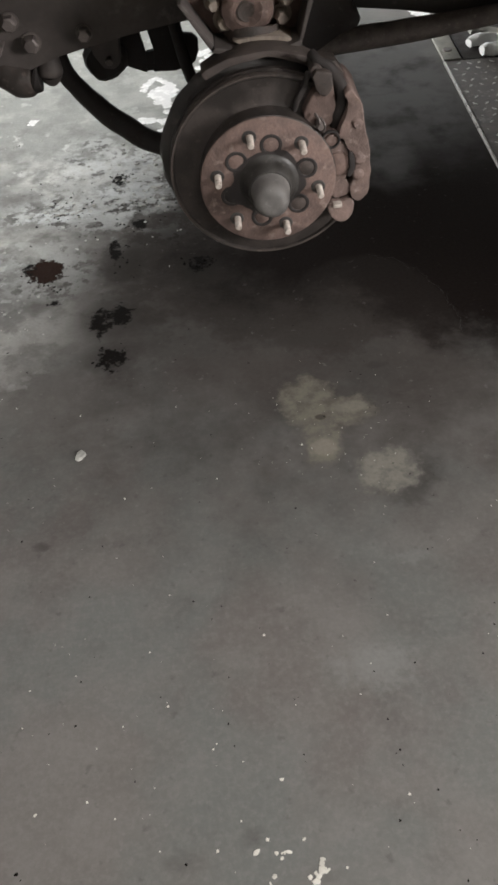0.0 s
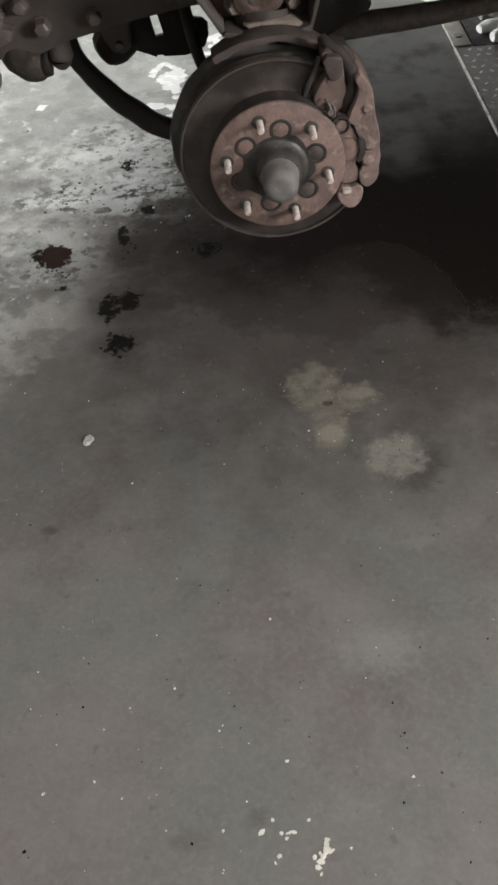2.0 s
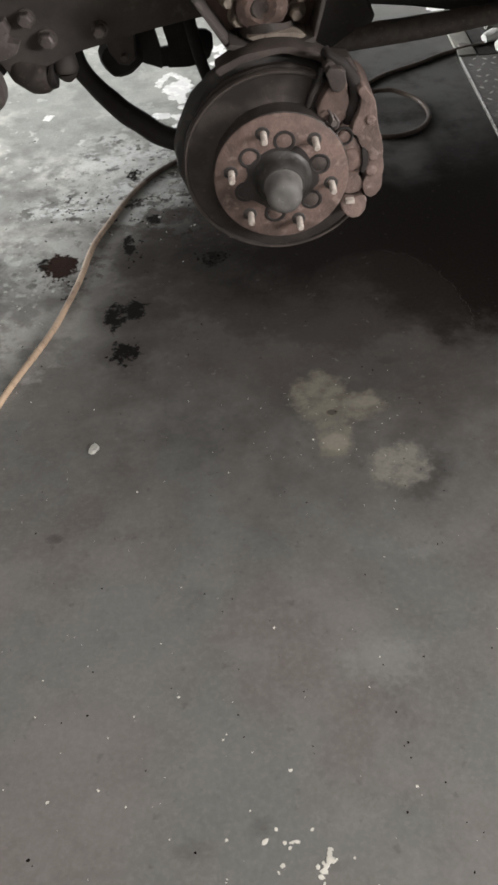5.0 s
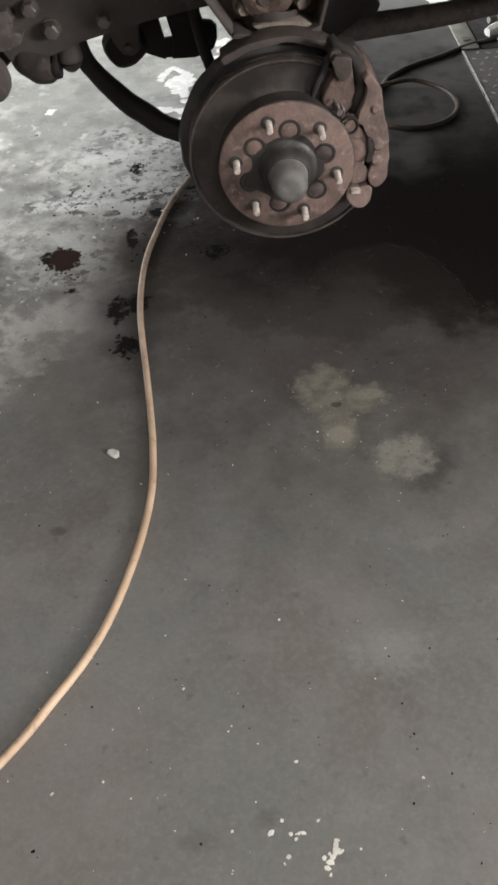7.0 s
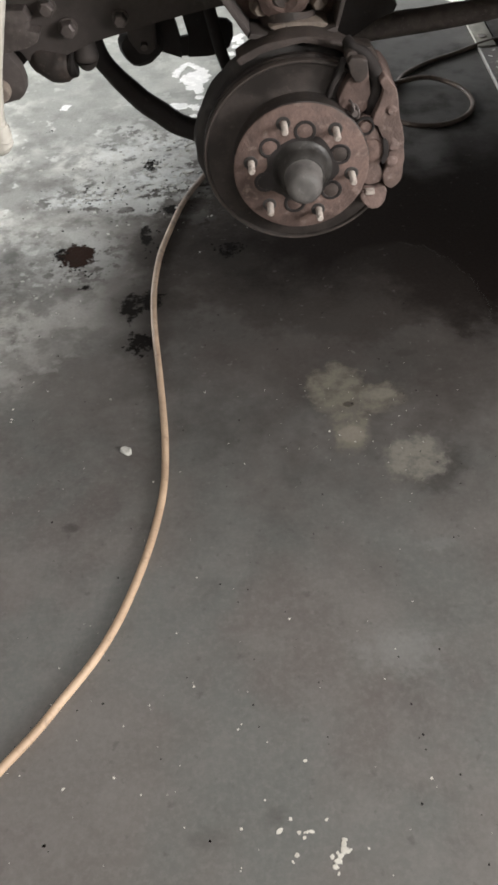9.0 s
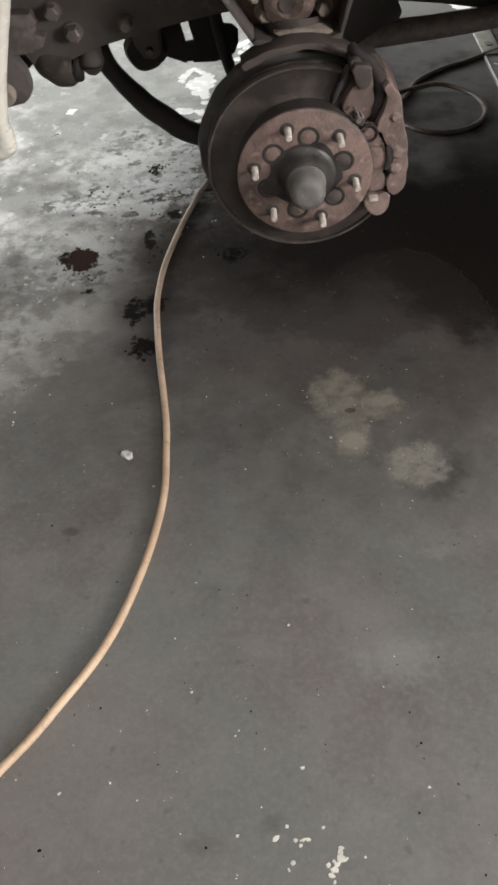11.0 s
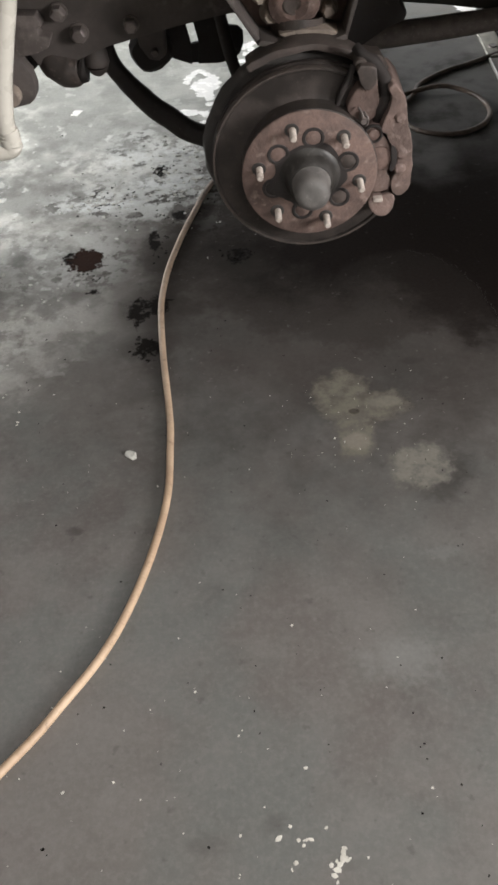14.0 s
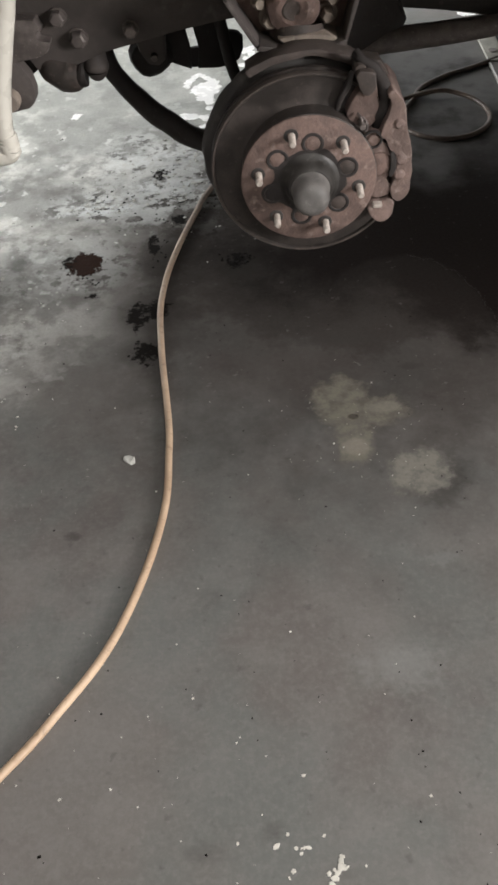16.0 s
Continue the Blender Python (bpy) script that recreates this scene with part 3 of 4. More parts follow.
    lug = slab(rounded([(84, 402), (92, 407), (105, 405), (114, 410), (121, 405), (122, 387), (113, 375), (101, 373), (87, 385)]), 0.018, 0.060, 0.005, 3)
    part("slide_pin_lug", roughened(lug, 0.0016, 70), CASTING, caliper)
    part("slide_pin_bolt", box(0.0915, 0.1040, 0.010, 0.020, 0.4015, 0.4070, 0.0012), STUD, caliper, "bright slide pin bolt")
    part("pin_boot", lathe([(0, 0.034), (0.007, 0.035), (0.009, 0.041), (0.0065, 0.045), (0.009, 0.050), (0.0065, 0.055), (0.009, 0.061), (0.0, 0.066)], 20, (0.071, 0, 0.586)), RUST_DARK, caliper, "grimy dark pin boot")
    part("bleed_screw", lathe([(0, 0.012), (0.004, 0.012), (0.005, 0.018), (0.005, 0.03)], 10, (0.074, 0, 0.521)), BOLT, caliper)
    # black slab laid on the casting for the shade in a notch
    part("slot_shade", roughened(slab(rounded([(111, 482), (117, 483), (121, 470), (120, 452), (113, 444), (111, 452), (114, 462)]), 0.0135, 0.03, 0.001), 0.0008, 90), RUBBER_AND_SHADE, caliper, "dark slab painting the shade of a slot beside the piston")
    # dark ring outlining the upper boss
    part("boss_ring", lathe([(0.0095, 0.0195), (0.0105, 0.0165), (0.0125, 0.0165), (0.0135, 0.0200)], 28, (0.088, 0, 0.500)), RUBBER_AND_SHADE, caliper)
    # made-up tube that darkens the gap between bracket and caliper
    part("gap_shade_tube", roughened(tube([(0.066, 0.056, 0.600), (0.074, 0.046, 0.594), (0.090, 0.042, 0.584), (0.102, 0.038, 0.562), (0.104, 0.036, 0.544), (0.098, 0.036, 0.524), (0.094, 0.040, 0.508)], [0.007, 0.0075, 0.008, 0.009, 0.009, 0.008, 0.006], 14), 0.0012, 60), RUBBER_AND_SHADE, caliper, "black tube standing for the shaded gap beside the bracket")
    # added black tube for the dark gap between rotor and bracket arm
    part("pad_gap_shade", roughened(tube([(0.040, 0.040, 0.530), (0.047, 0.039, 0.549), (0.056, 0.039, 0.567), (0.062, 0.041, 0.584)], [0.0035, 0.0045, 0.0045, 0.004], 10), 0.0008, 80), RUBBER_AND_SHADE, caliper, "black tube painting the shade in the gap at the brake pad")
    part("bracket_cap", roughened(slab(rounded([(63, 590), (90, 588), (92, 566), (84, 556), (70, 560)]), 0.024, 0.045, 0.004, 3), 0.0015, 60), RUST_DARK, caliper)
    for dx, dz in ((0.0, 0.0), (0.007, -0.006)):
        part("pad_clip", tube([(0.068 + dx, 0.026, 0.534 + dz), (0.072 + dx, 0.017, 0.531 + dz), (0.073 + dx, 0.016, 0.524 + dz), (0.070 + dx, 0.018, 0.519 + dz), (0.066 + dx, 0.026, 0.518 + dz)], 0.0017, 8), BOLT, caliper, "bent wire pad clip")
    for x, z, r in ((128, 470, 0.010), (126, 446, 0.009), (122, 520, 0.008)):
        part("casting_boss", roughened(lathe([(0, 0.0145), (r * 0.6, 0.0150), (r, 0.0185), (r * 1.1, 0.03)], 20, (x / 1000, 0, z / 1000)), 0.0018, 80), CASTING, caliper)
    pads = slab([(50, 512), (58, 500), (84, 480), (88, 430), (80, 402), (74, 404), (74, 470), (62, 490)], 0.026, 0.048, 0.003)
    # pad coloured black so that the pad gap looks shaded
    part("brake_pad", pads, RUBBER_AND_SHADE, caliper)

    # dust-caked cup of the upper joint, with its bush and nuts
    cup_wall = merged(slab([(-98, 655), (-92, 655), (-55, 599), (-60, 592)], 0.105, 0.150, 0.002),
                      slab([(-60, 592), (-55, 599), (-17, 593), (36, 592), (58, 600), (61, 593), (38, 585), (-17, 586)], 0.100, 0.150, 0.002),
                      slab([(61, 593), (57, 598), (71, 655), (78, 655)], 0.105, 0.150, 0.002))
    cup = part("joint_cup", roughened(cup_wall, 0.001, 60), FRAME_MAT, v, "welded steel cup with dusty flanges")
    part("cup_back", roughened(slab([(-96, 660), (-58, 596), (-17, 590), (38, 589), (60, 597), (76, 660)], 0.150, 0.160, 0.002), 0.001, 60), RUST, cup, "dust-caked brown plate")
    part("bush", roughened(lathe([(0.010, 0.118), (0.020, 0.116), (0.024, 0.118), (0.033, 0.122), (0.036, 0.132), (0.037, 0.150)], 36, (-0.009, 0, 0.636)), 0.003, 60), RUST, cup, "rust-brown dirty round bush")
    part("bush_core", lathe([(0, 0.121), (0.012, 0.117), (0.015, 0.118)], 24, (-0.009, 0, 0.634)), RUST_DARK, cup)
    for x, z, r in ((-39, 617, 0.011), (38, 618, 0.010), (-52, 640, 0.009), (44, 640, 0.009)):
        part("cup_nut", hex_bolt(x / 1000, 0.148, z / 1000, r, 0.022), DUSTY, cup)
    part("cup_lip", roughened(slab([(-32, 603), (0, 606), (36, 604), (50, 598), (36, 593), (-17, 594)], 0.108, 0.15, 0.004), 0.002, 70), DUSTY, cup)

    # track rod and cross tube
    part("track_rod", roughened(tube([(0.02, 0.285, 0.510), (0.172, 0.285, 0.520), (0.276, 0.285, 0.528), (0.42, 0.285, 0.543), (0.75, 0.285, 0.572)], [0.0185, 0.0185, 0.0170, 0.0135, 0.012], 18), 0.001, 40), BOLT, v, "dusty round track rod")
    part("cross_tube", roughened(slab([(100, 566), (158, 556), (185, 553), (229, 547), (281, 538), (460, 520), (460, 700), (100, 700)], 0.306, 0.36, 0.004), 0.001, 20), GRIME_AND_SHADE, v)
    part("rod_end", merged(tube([(-0.01, 0.27, 0.505), (0.03, 0.30, 0.503), (0.08, 0.30, 0.508)], [0.022, 0.026, 0.021], 18)), RUST_DARK, v)

    # chassis leg with bolts, brackets and bushes
    rail = slab([(-560, 562), (-408, 556), (-390, 522), (-370, 518), (-330, 526), (-293, 540), (-282, 544), (-178, 566), (-104, 577), (60, 590), (60, 760), (-560, 760)], 0.25, 0.34, 0.006)
    leg = part("chassis_leg", roughened(rail, 0.002, 14), FRAME_MAT, v, "dusty steel chassis leg")
    for x, z, r in ((-318, 569, 0.0125), (-240, 576, 0.0105), (-342, 600, 0.0115), (-385, 575, 0.012)):
        part("chassis_bolt", hex_bolt(x / 1000, 0.25, z / 1000, r * 1.0, 0.018, 1.15), BOLT, leg, "dull steel bolt head")
    part("bolt_plate", roughened(slab([(-430, 545), (-420, 610), (-372, 606), (-364, 590), (-372, 588), (-373, 578), (-356, 574), (-362, 560), (-380, 552)], 0.225, 0.251, 0.003), 0.001, 50), BOLT, leg, "rusty notched bolt plate")
    cupped = tube([(-0.384, 0.272, 0.530), (-0.370, 0.264, 0.522), (-0.351, 0.262, 0.513), (-0.333, 0.262, 0.510), (-0.326, 0.262, 0.510)], [0.012, 0.022, 0.0255, 0.024, 0.016], 22)
    part("bush_sleeve", roughened(cupped, 0.0025, 40), RUST_DARK, leg)
    part("bush_ring", roughened(tube([(-0.331, 0.260, 0.514), (-0.325, 0.260, 0.512), (-0.319, 0.260, 0.512)], [0.019, 0.021, 0.019], 20), 0.001, 40), RUBBER_AND_SHADE, leg)
    part("bush_eye", roughened(tube([(-0.303, 0.280, 0.538), (-0.303, 0.268, 0.529), (-0.302, 0.262, 0.519), (-0.302, 0.262, 0.510), (-0.302, 0.268, 0.503)], [0.014, 0.0175, 0.0185, 0.014, 0.006], 22), 0.0015, 40), FRAME_MAT, leg)
    part("hanger", roughened(slab([(-450, 560), (-412, 545), (-398, 522), (-395, 502), (-399, 485), (-412, 474), (-450, 468)], 0.23, 0.26, 0.006), 0.002, 40), FRAME_MAT, leg)
    part("bush_bolt", lathe([(0, 0.21), (0.014, 0.212), (0.017, 0.222), (0.017, 0.24)], 20, (-0.436, 0, 0.494)), DUSTY, leg)
    # black slab added behind the hanger to fill its dark gap
    part("gap_black", slab([(-450, 570), (-395, 560), (-382, 524), (-405, 505), (-450, 520)], 0.285, 0.30, 0.002), RUBBER_AND_SHADE, leg)
    part("rubber_bush", roughened(lathe([(0, 0.37), (0.028, 0.372), (0.034, 0.38), (0.034, 0.43), (0, 0.43)], 22, (-0.232, 0, 0.482)), 0.006, 45), RUBBER_AND_SHADE, leg, "cracked black rubber bush")
    tab = slab([(-246, 560), (-240, 520), (-228, 500), (-212, 496), (-200, 506), (-196, 560)], 0.30, 0.33, 0.006)
    part("bush_tab", tab, FRAME_MAT, leg)
    part("tab_rivet", lathe([(0, 0.29), (0.005, 0.291), (0.006, 0.295), (0.006, 0.30)], 12, (-0.217, 0, 0.513)), BOLT, leg)

    # crossmember with a slot, and the struts behind the rotor
    cross = merged(slab([(-206, 540), (-179, 540), (-168, 480), (-168, 447), (-201, 460)], 0.40, 0.414, 0.002), slab([(-165, 540), (-105, 545), (-105, 503), (-89, 501), (-81, 492), (-80, 474), (-86, 459), (-98, 450), (-123, 446), (-158, 447), (-154, 480)], 0.40, 0.414, 0.002),
                   slab([(-170, 478), (-152, 480), (-152, 449), (-170, 450)], 0.402, 0.412, 0.0))
    part("crossmember", roughened(cross, 0.002, 30), RUBBER_AND_SHADE, v, "black greasy crossmember")
    part("strut", tube([(-0.130, 0.36, 0.62), (-0.1135, 0.36, 0.534), (-0.096, 0.36, 0.449), (-0.06, 0.37, 0.36)], 0.010, 14), RUBBER_AND_SHADE, v, "black suspension strut")
    part("lower_mount", roughened(slab([(-40, 640), (-52, 566), (-40, 545), (10, 540), (90, 548), (125, 570), (146, 577), (152, 588), (140, 604), (134, 640)], 0.18, 0.24, 0.008), 0.002, 40), RUBBER_AND_SHADE, v)
    # anti-roll link that drops from the chassis leg to the hub
    part("anti_roll_bar", roughened(tube([(-0.302, 0.30, 0.575), (-0.296, 0.30, 0.534), (-0.290, 0.30, 0.509), (-0.268, 0.30, 0.467), (-0.227, 0.30, 0.420), (-0.178, 0.30, 0.381), (-0.149, 0.30, 0.367), (-0.121, 0.30, 0.359), (-0.06, 0.27, 0.375)],
                                         [0.014, 0.0140, 0.0145, 0.0155, 0.0165, 0.017, 0.0175, 0.018, 0.02], 16), 0.003, 26), RUBBER_AND_SHADE, v, "black steel anti-roll bar")

    # cream wing edge and the body above
    lip = [(-0.285, 0.82), (-0.309, 0.74), (-0.322, 0.70), (-0.335, 0.658), (-0.344, 0.619), (-0.347, 0.590), (-0.343, 0.574)]
    wing = part("front_wing", tube([(x - 0.011, -0.10, z) for x, z in lip], 0.011, 18), CREAM, v, "cream painted rolled wing edge")
    panel = slab([(x * 1000 - 12, z * 1000) for x, z in lip] + [(-620, 574), (-620, 820)], -0.096, -0.090, 0.001)
    part("wing_panel", panel, CREAM, wing)
    part("wing_flange", tube([(-0.60, -0.10, 0.574), (-0.40, -0.10, 0.573), (-0.370, -0.10, 0.573), (-0.3555, -0.10, 0.579), (-0.3555, -0.10, 0.600)], [0.0095, 0.0100, 0.0108, 0.0112, 0.0112], 18), CREAM, wing)
    shell = merged(box(-0.62, 3.4, -0.16, 1.55, 0.80, 1.35, 0.03), box(0.30, 2.0, -0.10, 1.49, 1.35, 1.9, 0.06))
    part("body_shell", shell, CREAM, v, "cream painted body")
    # sills, bumper and sump are unseen, added to block light under the truck
    part("sill_light_block", box(0.46, 2.6, -0.15, 0.02, 0.34, 0.80, 0.02), CREAM, v)
    part("bumper_light_block", box(-0.78, -0.70, 0.60, 1.5, 0.30, 0.80, 0.03), GRIME_AND_SHADE, v)
    part("floor_pan", box(-0.55, 3.3, 0.30, 1.40, 0.72, 0.80, 0.01), GRIME_AND_SHADE, v)
    part("sump_light_block", box(0.02, 0.95, 0.78, 1.28, 0.44, 0.72, 0.05), GRIME_AND_SHADE, v)
    part("sill_light_block", box(0.25, 0.58, 1.42, 1.55, 0.18, 0.80, 0.02), CREAM, v)
    return v


vehicle()


def axle_stand(x, y):
    stand = empty("axle_stand", label="black steel axle stand holding up the truck", category="axle stand", group="axle stands under the truck")
    for dx, dy in ((-0.10, -0.10), (-0.10, 0.10), (0.10, -0.10), (0.10, 0.10)):
        part("leg", tube([(dx, dy, 0.0), (dx * 0.65, dy * 0.65, 0.14), (dx * 0.3, dy * 0.3, 0.30)], 0.012, 10), GRIME_AND_SHADE, stand)
    part("post", tube([(0, 0, 0.24), (0, 0, 0.45), (0, 0, 0.70)], 0.022, 14), GRIME_AND_SHADE, stand)
    part("saddle", box(-0.05, 0.05, -0.03, 0.03, 0.695, 0.72, 0.004), GRIME_AND_SHADE, stand)
    stand.location = (x, y, 0)


for sx, sy in ((1.15, 0.36), (1.15, 1.30), (3.1, 0.36), (3.1, 1.30)):
    axle_stand(sx, sy)


# ---- floor details ----
def plate_right():
    plate = empty("chequer_plate", label="oily steel chequer plate let into the floor", category="metal plate")
    part("sheet", box(0.588, 1.5, 0.2, 1.335, 0.0, 0.006, 0.001), PLATE, plate)
    part("edge_strip", roughened(box(0.5815, 0.5865, 0.45, 1.335, 0.0, 0.008, 0.001), 0.0006, 30), BRIGHT, plate, "bright worn steel edge")
    rnd = random.Random(4)
    bm = bmesh.new()
    bmesh.ops.create_icosphere(bm, subdivisions=1, radius=1.0, matrix=Matrix.Diagonal((0.0098, 0.0042, 0.0026, 1)))
    first = part("tread", bm, BRIGHT, plate)
    places = [(0.605 + i * 0.030 + (j % 2) * 0.015, 0.60 + j * 0.034, 46 if (i + j) % 2 else -46) for i in range(12) for j in range(22)]
    for n, (x, y, turn) in enumerate(places):
        ob = first if n == 0 else new("tread", first.data)
        ob.parent = plate
        ob.matrix_basis = pose(x + rnd.uniform(-0.004, 0.004), y + rnd.uniform(-0.003, 0.003), 0.0055 - rnd.uniform(0, 0.0016), 0, 0, turn)
    slab_ob = empty("mortar_strip", label="pale mortar strip beside the chequer plate", category="floor patch")
    part("strip", roughened(box(0.583, 0.632, 1.340, 1.60, 0.0, 0.010, 0.002), 0.0015, 40), PALE, slab_ob)
    part("boss", lathe([(0, -0.004), (0.012, -0.003), (0.015, 0.004)], 20), BOLT, slab_ob).matrix_local = pose(0.606, 1.40, 0.010, -90, 0, 0) @ pose(0, 0, 0, 0, 0, 0)


plate_right()


def plastic_sheet():
    # made-up black panel that fills the dark area round the white folds
    mat = tagged(link("black_panel", roughened(box(0.640, 1.10, 1.345, 1.66, 0.0, 0.004, 0.001), 0.0006, 25), RUBBER_AND_SHADE), "black panel added for the dark area beside the chequer plate", "mat")
    sheet = empty("plastic_sheet", label="crumpled glossy white plastic sheet lying on the black panel", category="plastic sheet")
    folds = (((0.668, 1.408), (0.700, 1.420), (0.755, 1.412), (0.84, 1.392), (0.98, 1.38), 0.017, 0.020), ((0.690, 1.352), (0.708, 1.358), (0.745, 1.350), (0.80, 1.340), (0.92, 1.335), 0.018, 0.018),
             ((0.690, 1.490), (0.715, 1.500), (0.75, 1.485), (0.80, 1.46), (0.90, 1.45), 0.013, 0.017))
    for n, (*line, r, z) in enumerate(folds):
        bm = tube([(x, y, z + 0.004 * math.sin(7 * i + n)) for i, (x, y) in enumerate(line)], [r * 0.7, r, r * 0.85, r * 1.1, r], 18)
        part("fold", roughened(roughened(bm, 0.0045, 45, n), 0.002, 130), WHITE_PLASTIC if n < 2 else PALE, sheet)
    return mat, sheet


plastic_sheet()


def flecks():
    bm = bmesh.new()
    seeds = random.Random(11)
    marked = [(-89, -705, 9), (-66, -708, 6), (-60, -715, 6), (-51, -708, 8), (-15, -724, 10), (-16, -731, 9), (-23, -743, 11), (-27, -749, 9), (-20, -737, 10), (-10, -733, 6), (-70, -733, 7), (-75, -692, 5), (-32, -695, 5),
              (-135, -700, 4), (-105, -668, 3), (-52, -622, 5), (-135, -576, 4), (-193, -512, 4), (-252, -535, 3), (-285, -562, 3), (-293, -629, 4), (-356, -639, 5), (-262, -146, 4),
              (-347, 54, 4), (-190, -338, 3), (-58, -418, 4), (14, -731, 4), (101, -654, 4), (83, -476, 3), (-522, 47, 5), (-521, 22, 6)]
    for i, (x, y, r) in enumerate(marked):
        flake(bm, x / 1000, y / 1000, r / 1700, i, 0.0007)
        if r > 5:
            flake(bm, x / 1000 + seeds.uniform(-0.008, 0.008), y / 1000 + seeds.uniform(-0.008, 0.008), r / 2600, i + 900, 0.0006)
    for i in range(420):
        x, y = seeds.uniform(-0.75, 0.55), seeds.uniform(-0.95, 0.25)
        near = 1.0 if y < -0.35 else 0.45 if y < -0.05 else 0.10
        if seeds.random() < near * (0.9 if x < -0.1 else 0.4):
            flake(bm, x, y, seeds.choice((0.0006, 0.0007, 0.0009, 0.0011, 0.0016)), 1000 + i, 0.0004)
    for i in range(70):
        flake(bm, seeds.gauss(0.09, 0.09), seeds.gauss(-0.06, 0.09), seeds.choice((0.0005, 0.0007, 0.0009, 0.0012)), 17000 + i, 0.0004)
    for x, y, r in ((0.034, -0.062, 0.0022), (0.050, -0.072, 0.0016), (0.074, -0.090, 0.0018)):
        flake(bm, x, y, r, int(abs(x) * 9000), 0.0008)
    tagged(link("paint_flecks", bm, FLECK, smooth=False), "scattered white paint flecks stuck to the floor", "paint flecks", kind="stuff")

    pale, dark = bmesh.new(), bmesh.new()
    for i in range(70):
        x, y = seeds.gauss(-0.42, 0.22), seeds.gauss(0.82, 0.14)
        if not (-1.0 < x < -0.05 and 0.4 < y < 1.3):
            continue
        flake(pale, x, y, seeds.choice((0.002, 0.003, 0.004, 0.007)) * seeds.uniform(0.6, 1.2), 3000 + i, seeds.uniform(0.0004, 0.0015))
    for i in range(70):
        x, y = seeds.gauss(-0.70, 0.16), seeds.gauss(0.45, 0.2)
        if x > -0.45 and y < 0.5 or math.hypot(x + 0.45, y - 0.50) < 0.06:
            continue
        flake(pale, x, y, seeds.uniform(0.002, 0.007), 5000 + i, seeds.uniform(0.0006, 0.002))
    for i in range(60):
        flake(pale, seeds.gauss(-0.28, 0.13), seeds.gauss(0.82, 0.13), seeds.uniform(0.0012, 0.0036), 6500 + i, seeds.uniform(0.0006, 0.002))
    for i in range(55):
        flake(dark, seeds.gauss(-0.30, 0.13), seeds.gauss(0.75, 0.08), seeds.uniform(0.0010, 0.0036), 6800 + i, 0.0008)
    for x, y, wide, deep, count in ((-0.43, 0.73, 0.045, 0.018, 34), (-0.25, 0.77, 0.05, 0.04, 40), (-0.27, 0.95, 0.08, 0.05, 22)):
        for i in range(count):
            flake(pale, x + seeds.gauss(0, wide), y + seeds.gauss(0, deep), seeds.uniform(0.002, 0.0075), 15000 + i, seeds.uniform(0.0006, 0.0025))
    for i in range(40):
        flake(pale, seeds.gauss(-0.54, 0.05), seeds.gauss(0.28, 0.09), seeds.uniform(0.001, 0.004), 6000 + i, 0.0006)
    for x, y, spread, count in ((-0.305, 0.32, 0.020, 16), (-0.303, 0.21, 0.016, 14), (-0.285, 0.50, 0.018, 12), (-0.28, 0.57, 0.012, 6), (-0.124, 0.488, 0.018, 26), (-0.43, 0.72, 0.030, 22), (-0.24, 0.70, 0.035, 18), (-0.485, 0.505, 0.010, 10),
                                (-0.30, 0.88, 0.012, 14), (-0.43, 0.43, 0.012, 6), (-0.45, 0.45, 0.01, 5), (-0.58, 1.07, 0.006, 5)):
        for i in range(count):
            flake(dark, x + seeds.gauss(0, spread), y + seeds.gauss(0, spread), seeds.uniform(0.001, 0.0042), 7000 + i, seeds.uniform(0.0004, 0.0012))
    crack = bmesh.new()
    for i in range(150):
        a = radians(78 - 84 * i / 149)
        q = 1.0 + 0.015 * math.sin(a * 19) + 0.01 * math.sin(a * 41)
        flake(crack, 0.20 + 0.168 * q * math.cos(a) + seeds.gauss(0, 0.0016), 0.22 + 0.248 * q * math.sin(a) + seeds.gauss(0, 0.0016), seeds.uniform(0.0005, 0.0013), 9000 + i, 0.0006)
    tagged(link("crack_dust", crack, CRACK, smooth=False), "thin pale line of dust along a floor crack", "crack dust", kind="stuff")
    tagged(link("concrete_chips", pale, CHIP, smooth=False), "pale crumbled concrete chips on the bare floor", "concrete chips", kind="stuff")
    for i, (x, y, r) in enumerate(((-420, -215, 7), (-118, -20, 4), (158, 98, 4), (79, 0, 5), (386, -62, 9), (-110, -318, 2), (205, -295, 4), (142, -480, 5), (-25, -518, 4), (-500, 245, 6), (-215, -35, 3), (148, -756, 6), (-172, -712, 5), (-372, -706, 8))):
        flake(dark, x / 1000, y / 1000, r / 2400, 11000 + 7 * i, 0.0003)
    for i in range(130):
        flake(dark, seeds.uniform(-0.6, 0.45), seeds.uniform(-0.9, 0.3), seeds.uniform(0.0006, 0.0022), 12000 + i, 0.0003)
    tagged(link("oil_crumbs", dark, TAR, smooth=False), "black oily dirt crumbs stuck to the floor", "dirt crumbs", kind="stuff")
    # white flakes painting the glare of wet, daylit floor behind the rotor
    spill = bmesh.new()
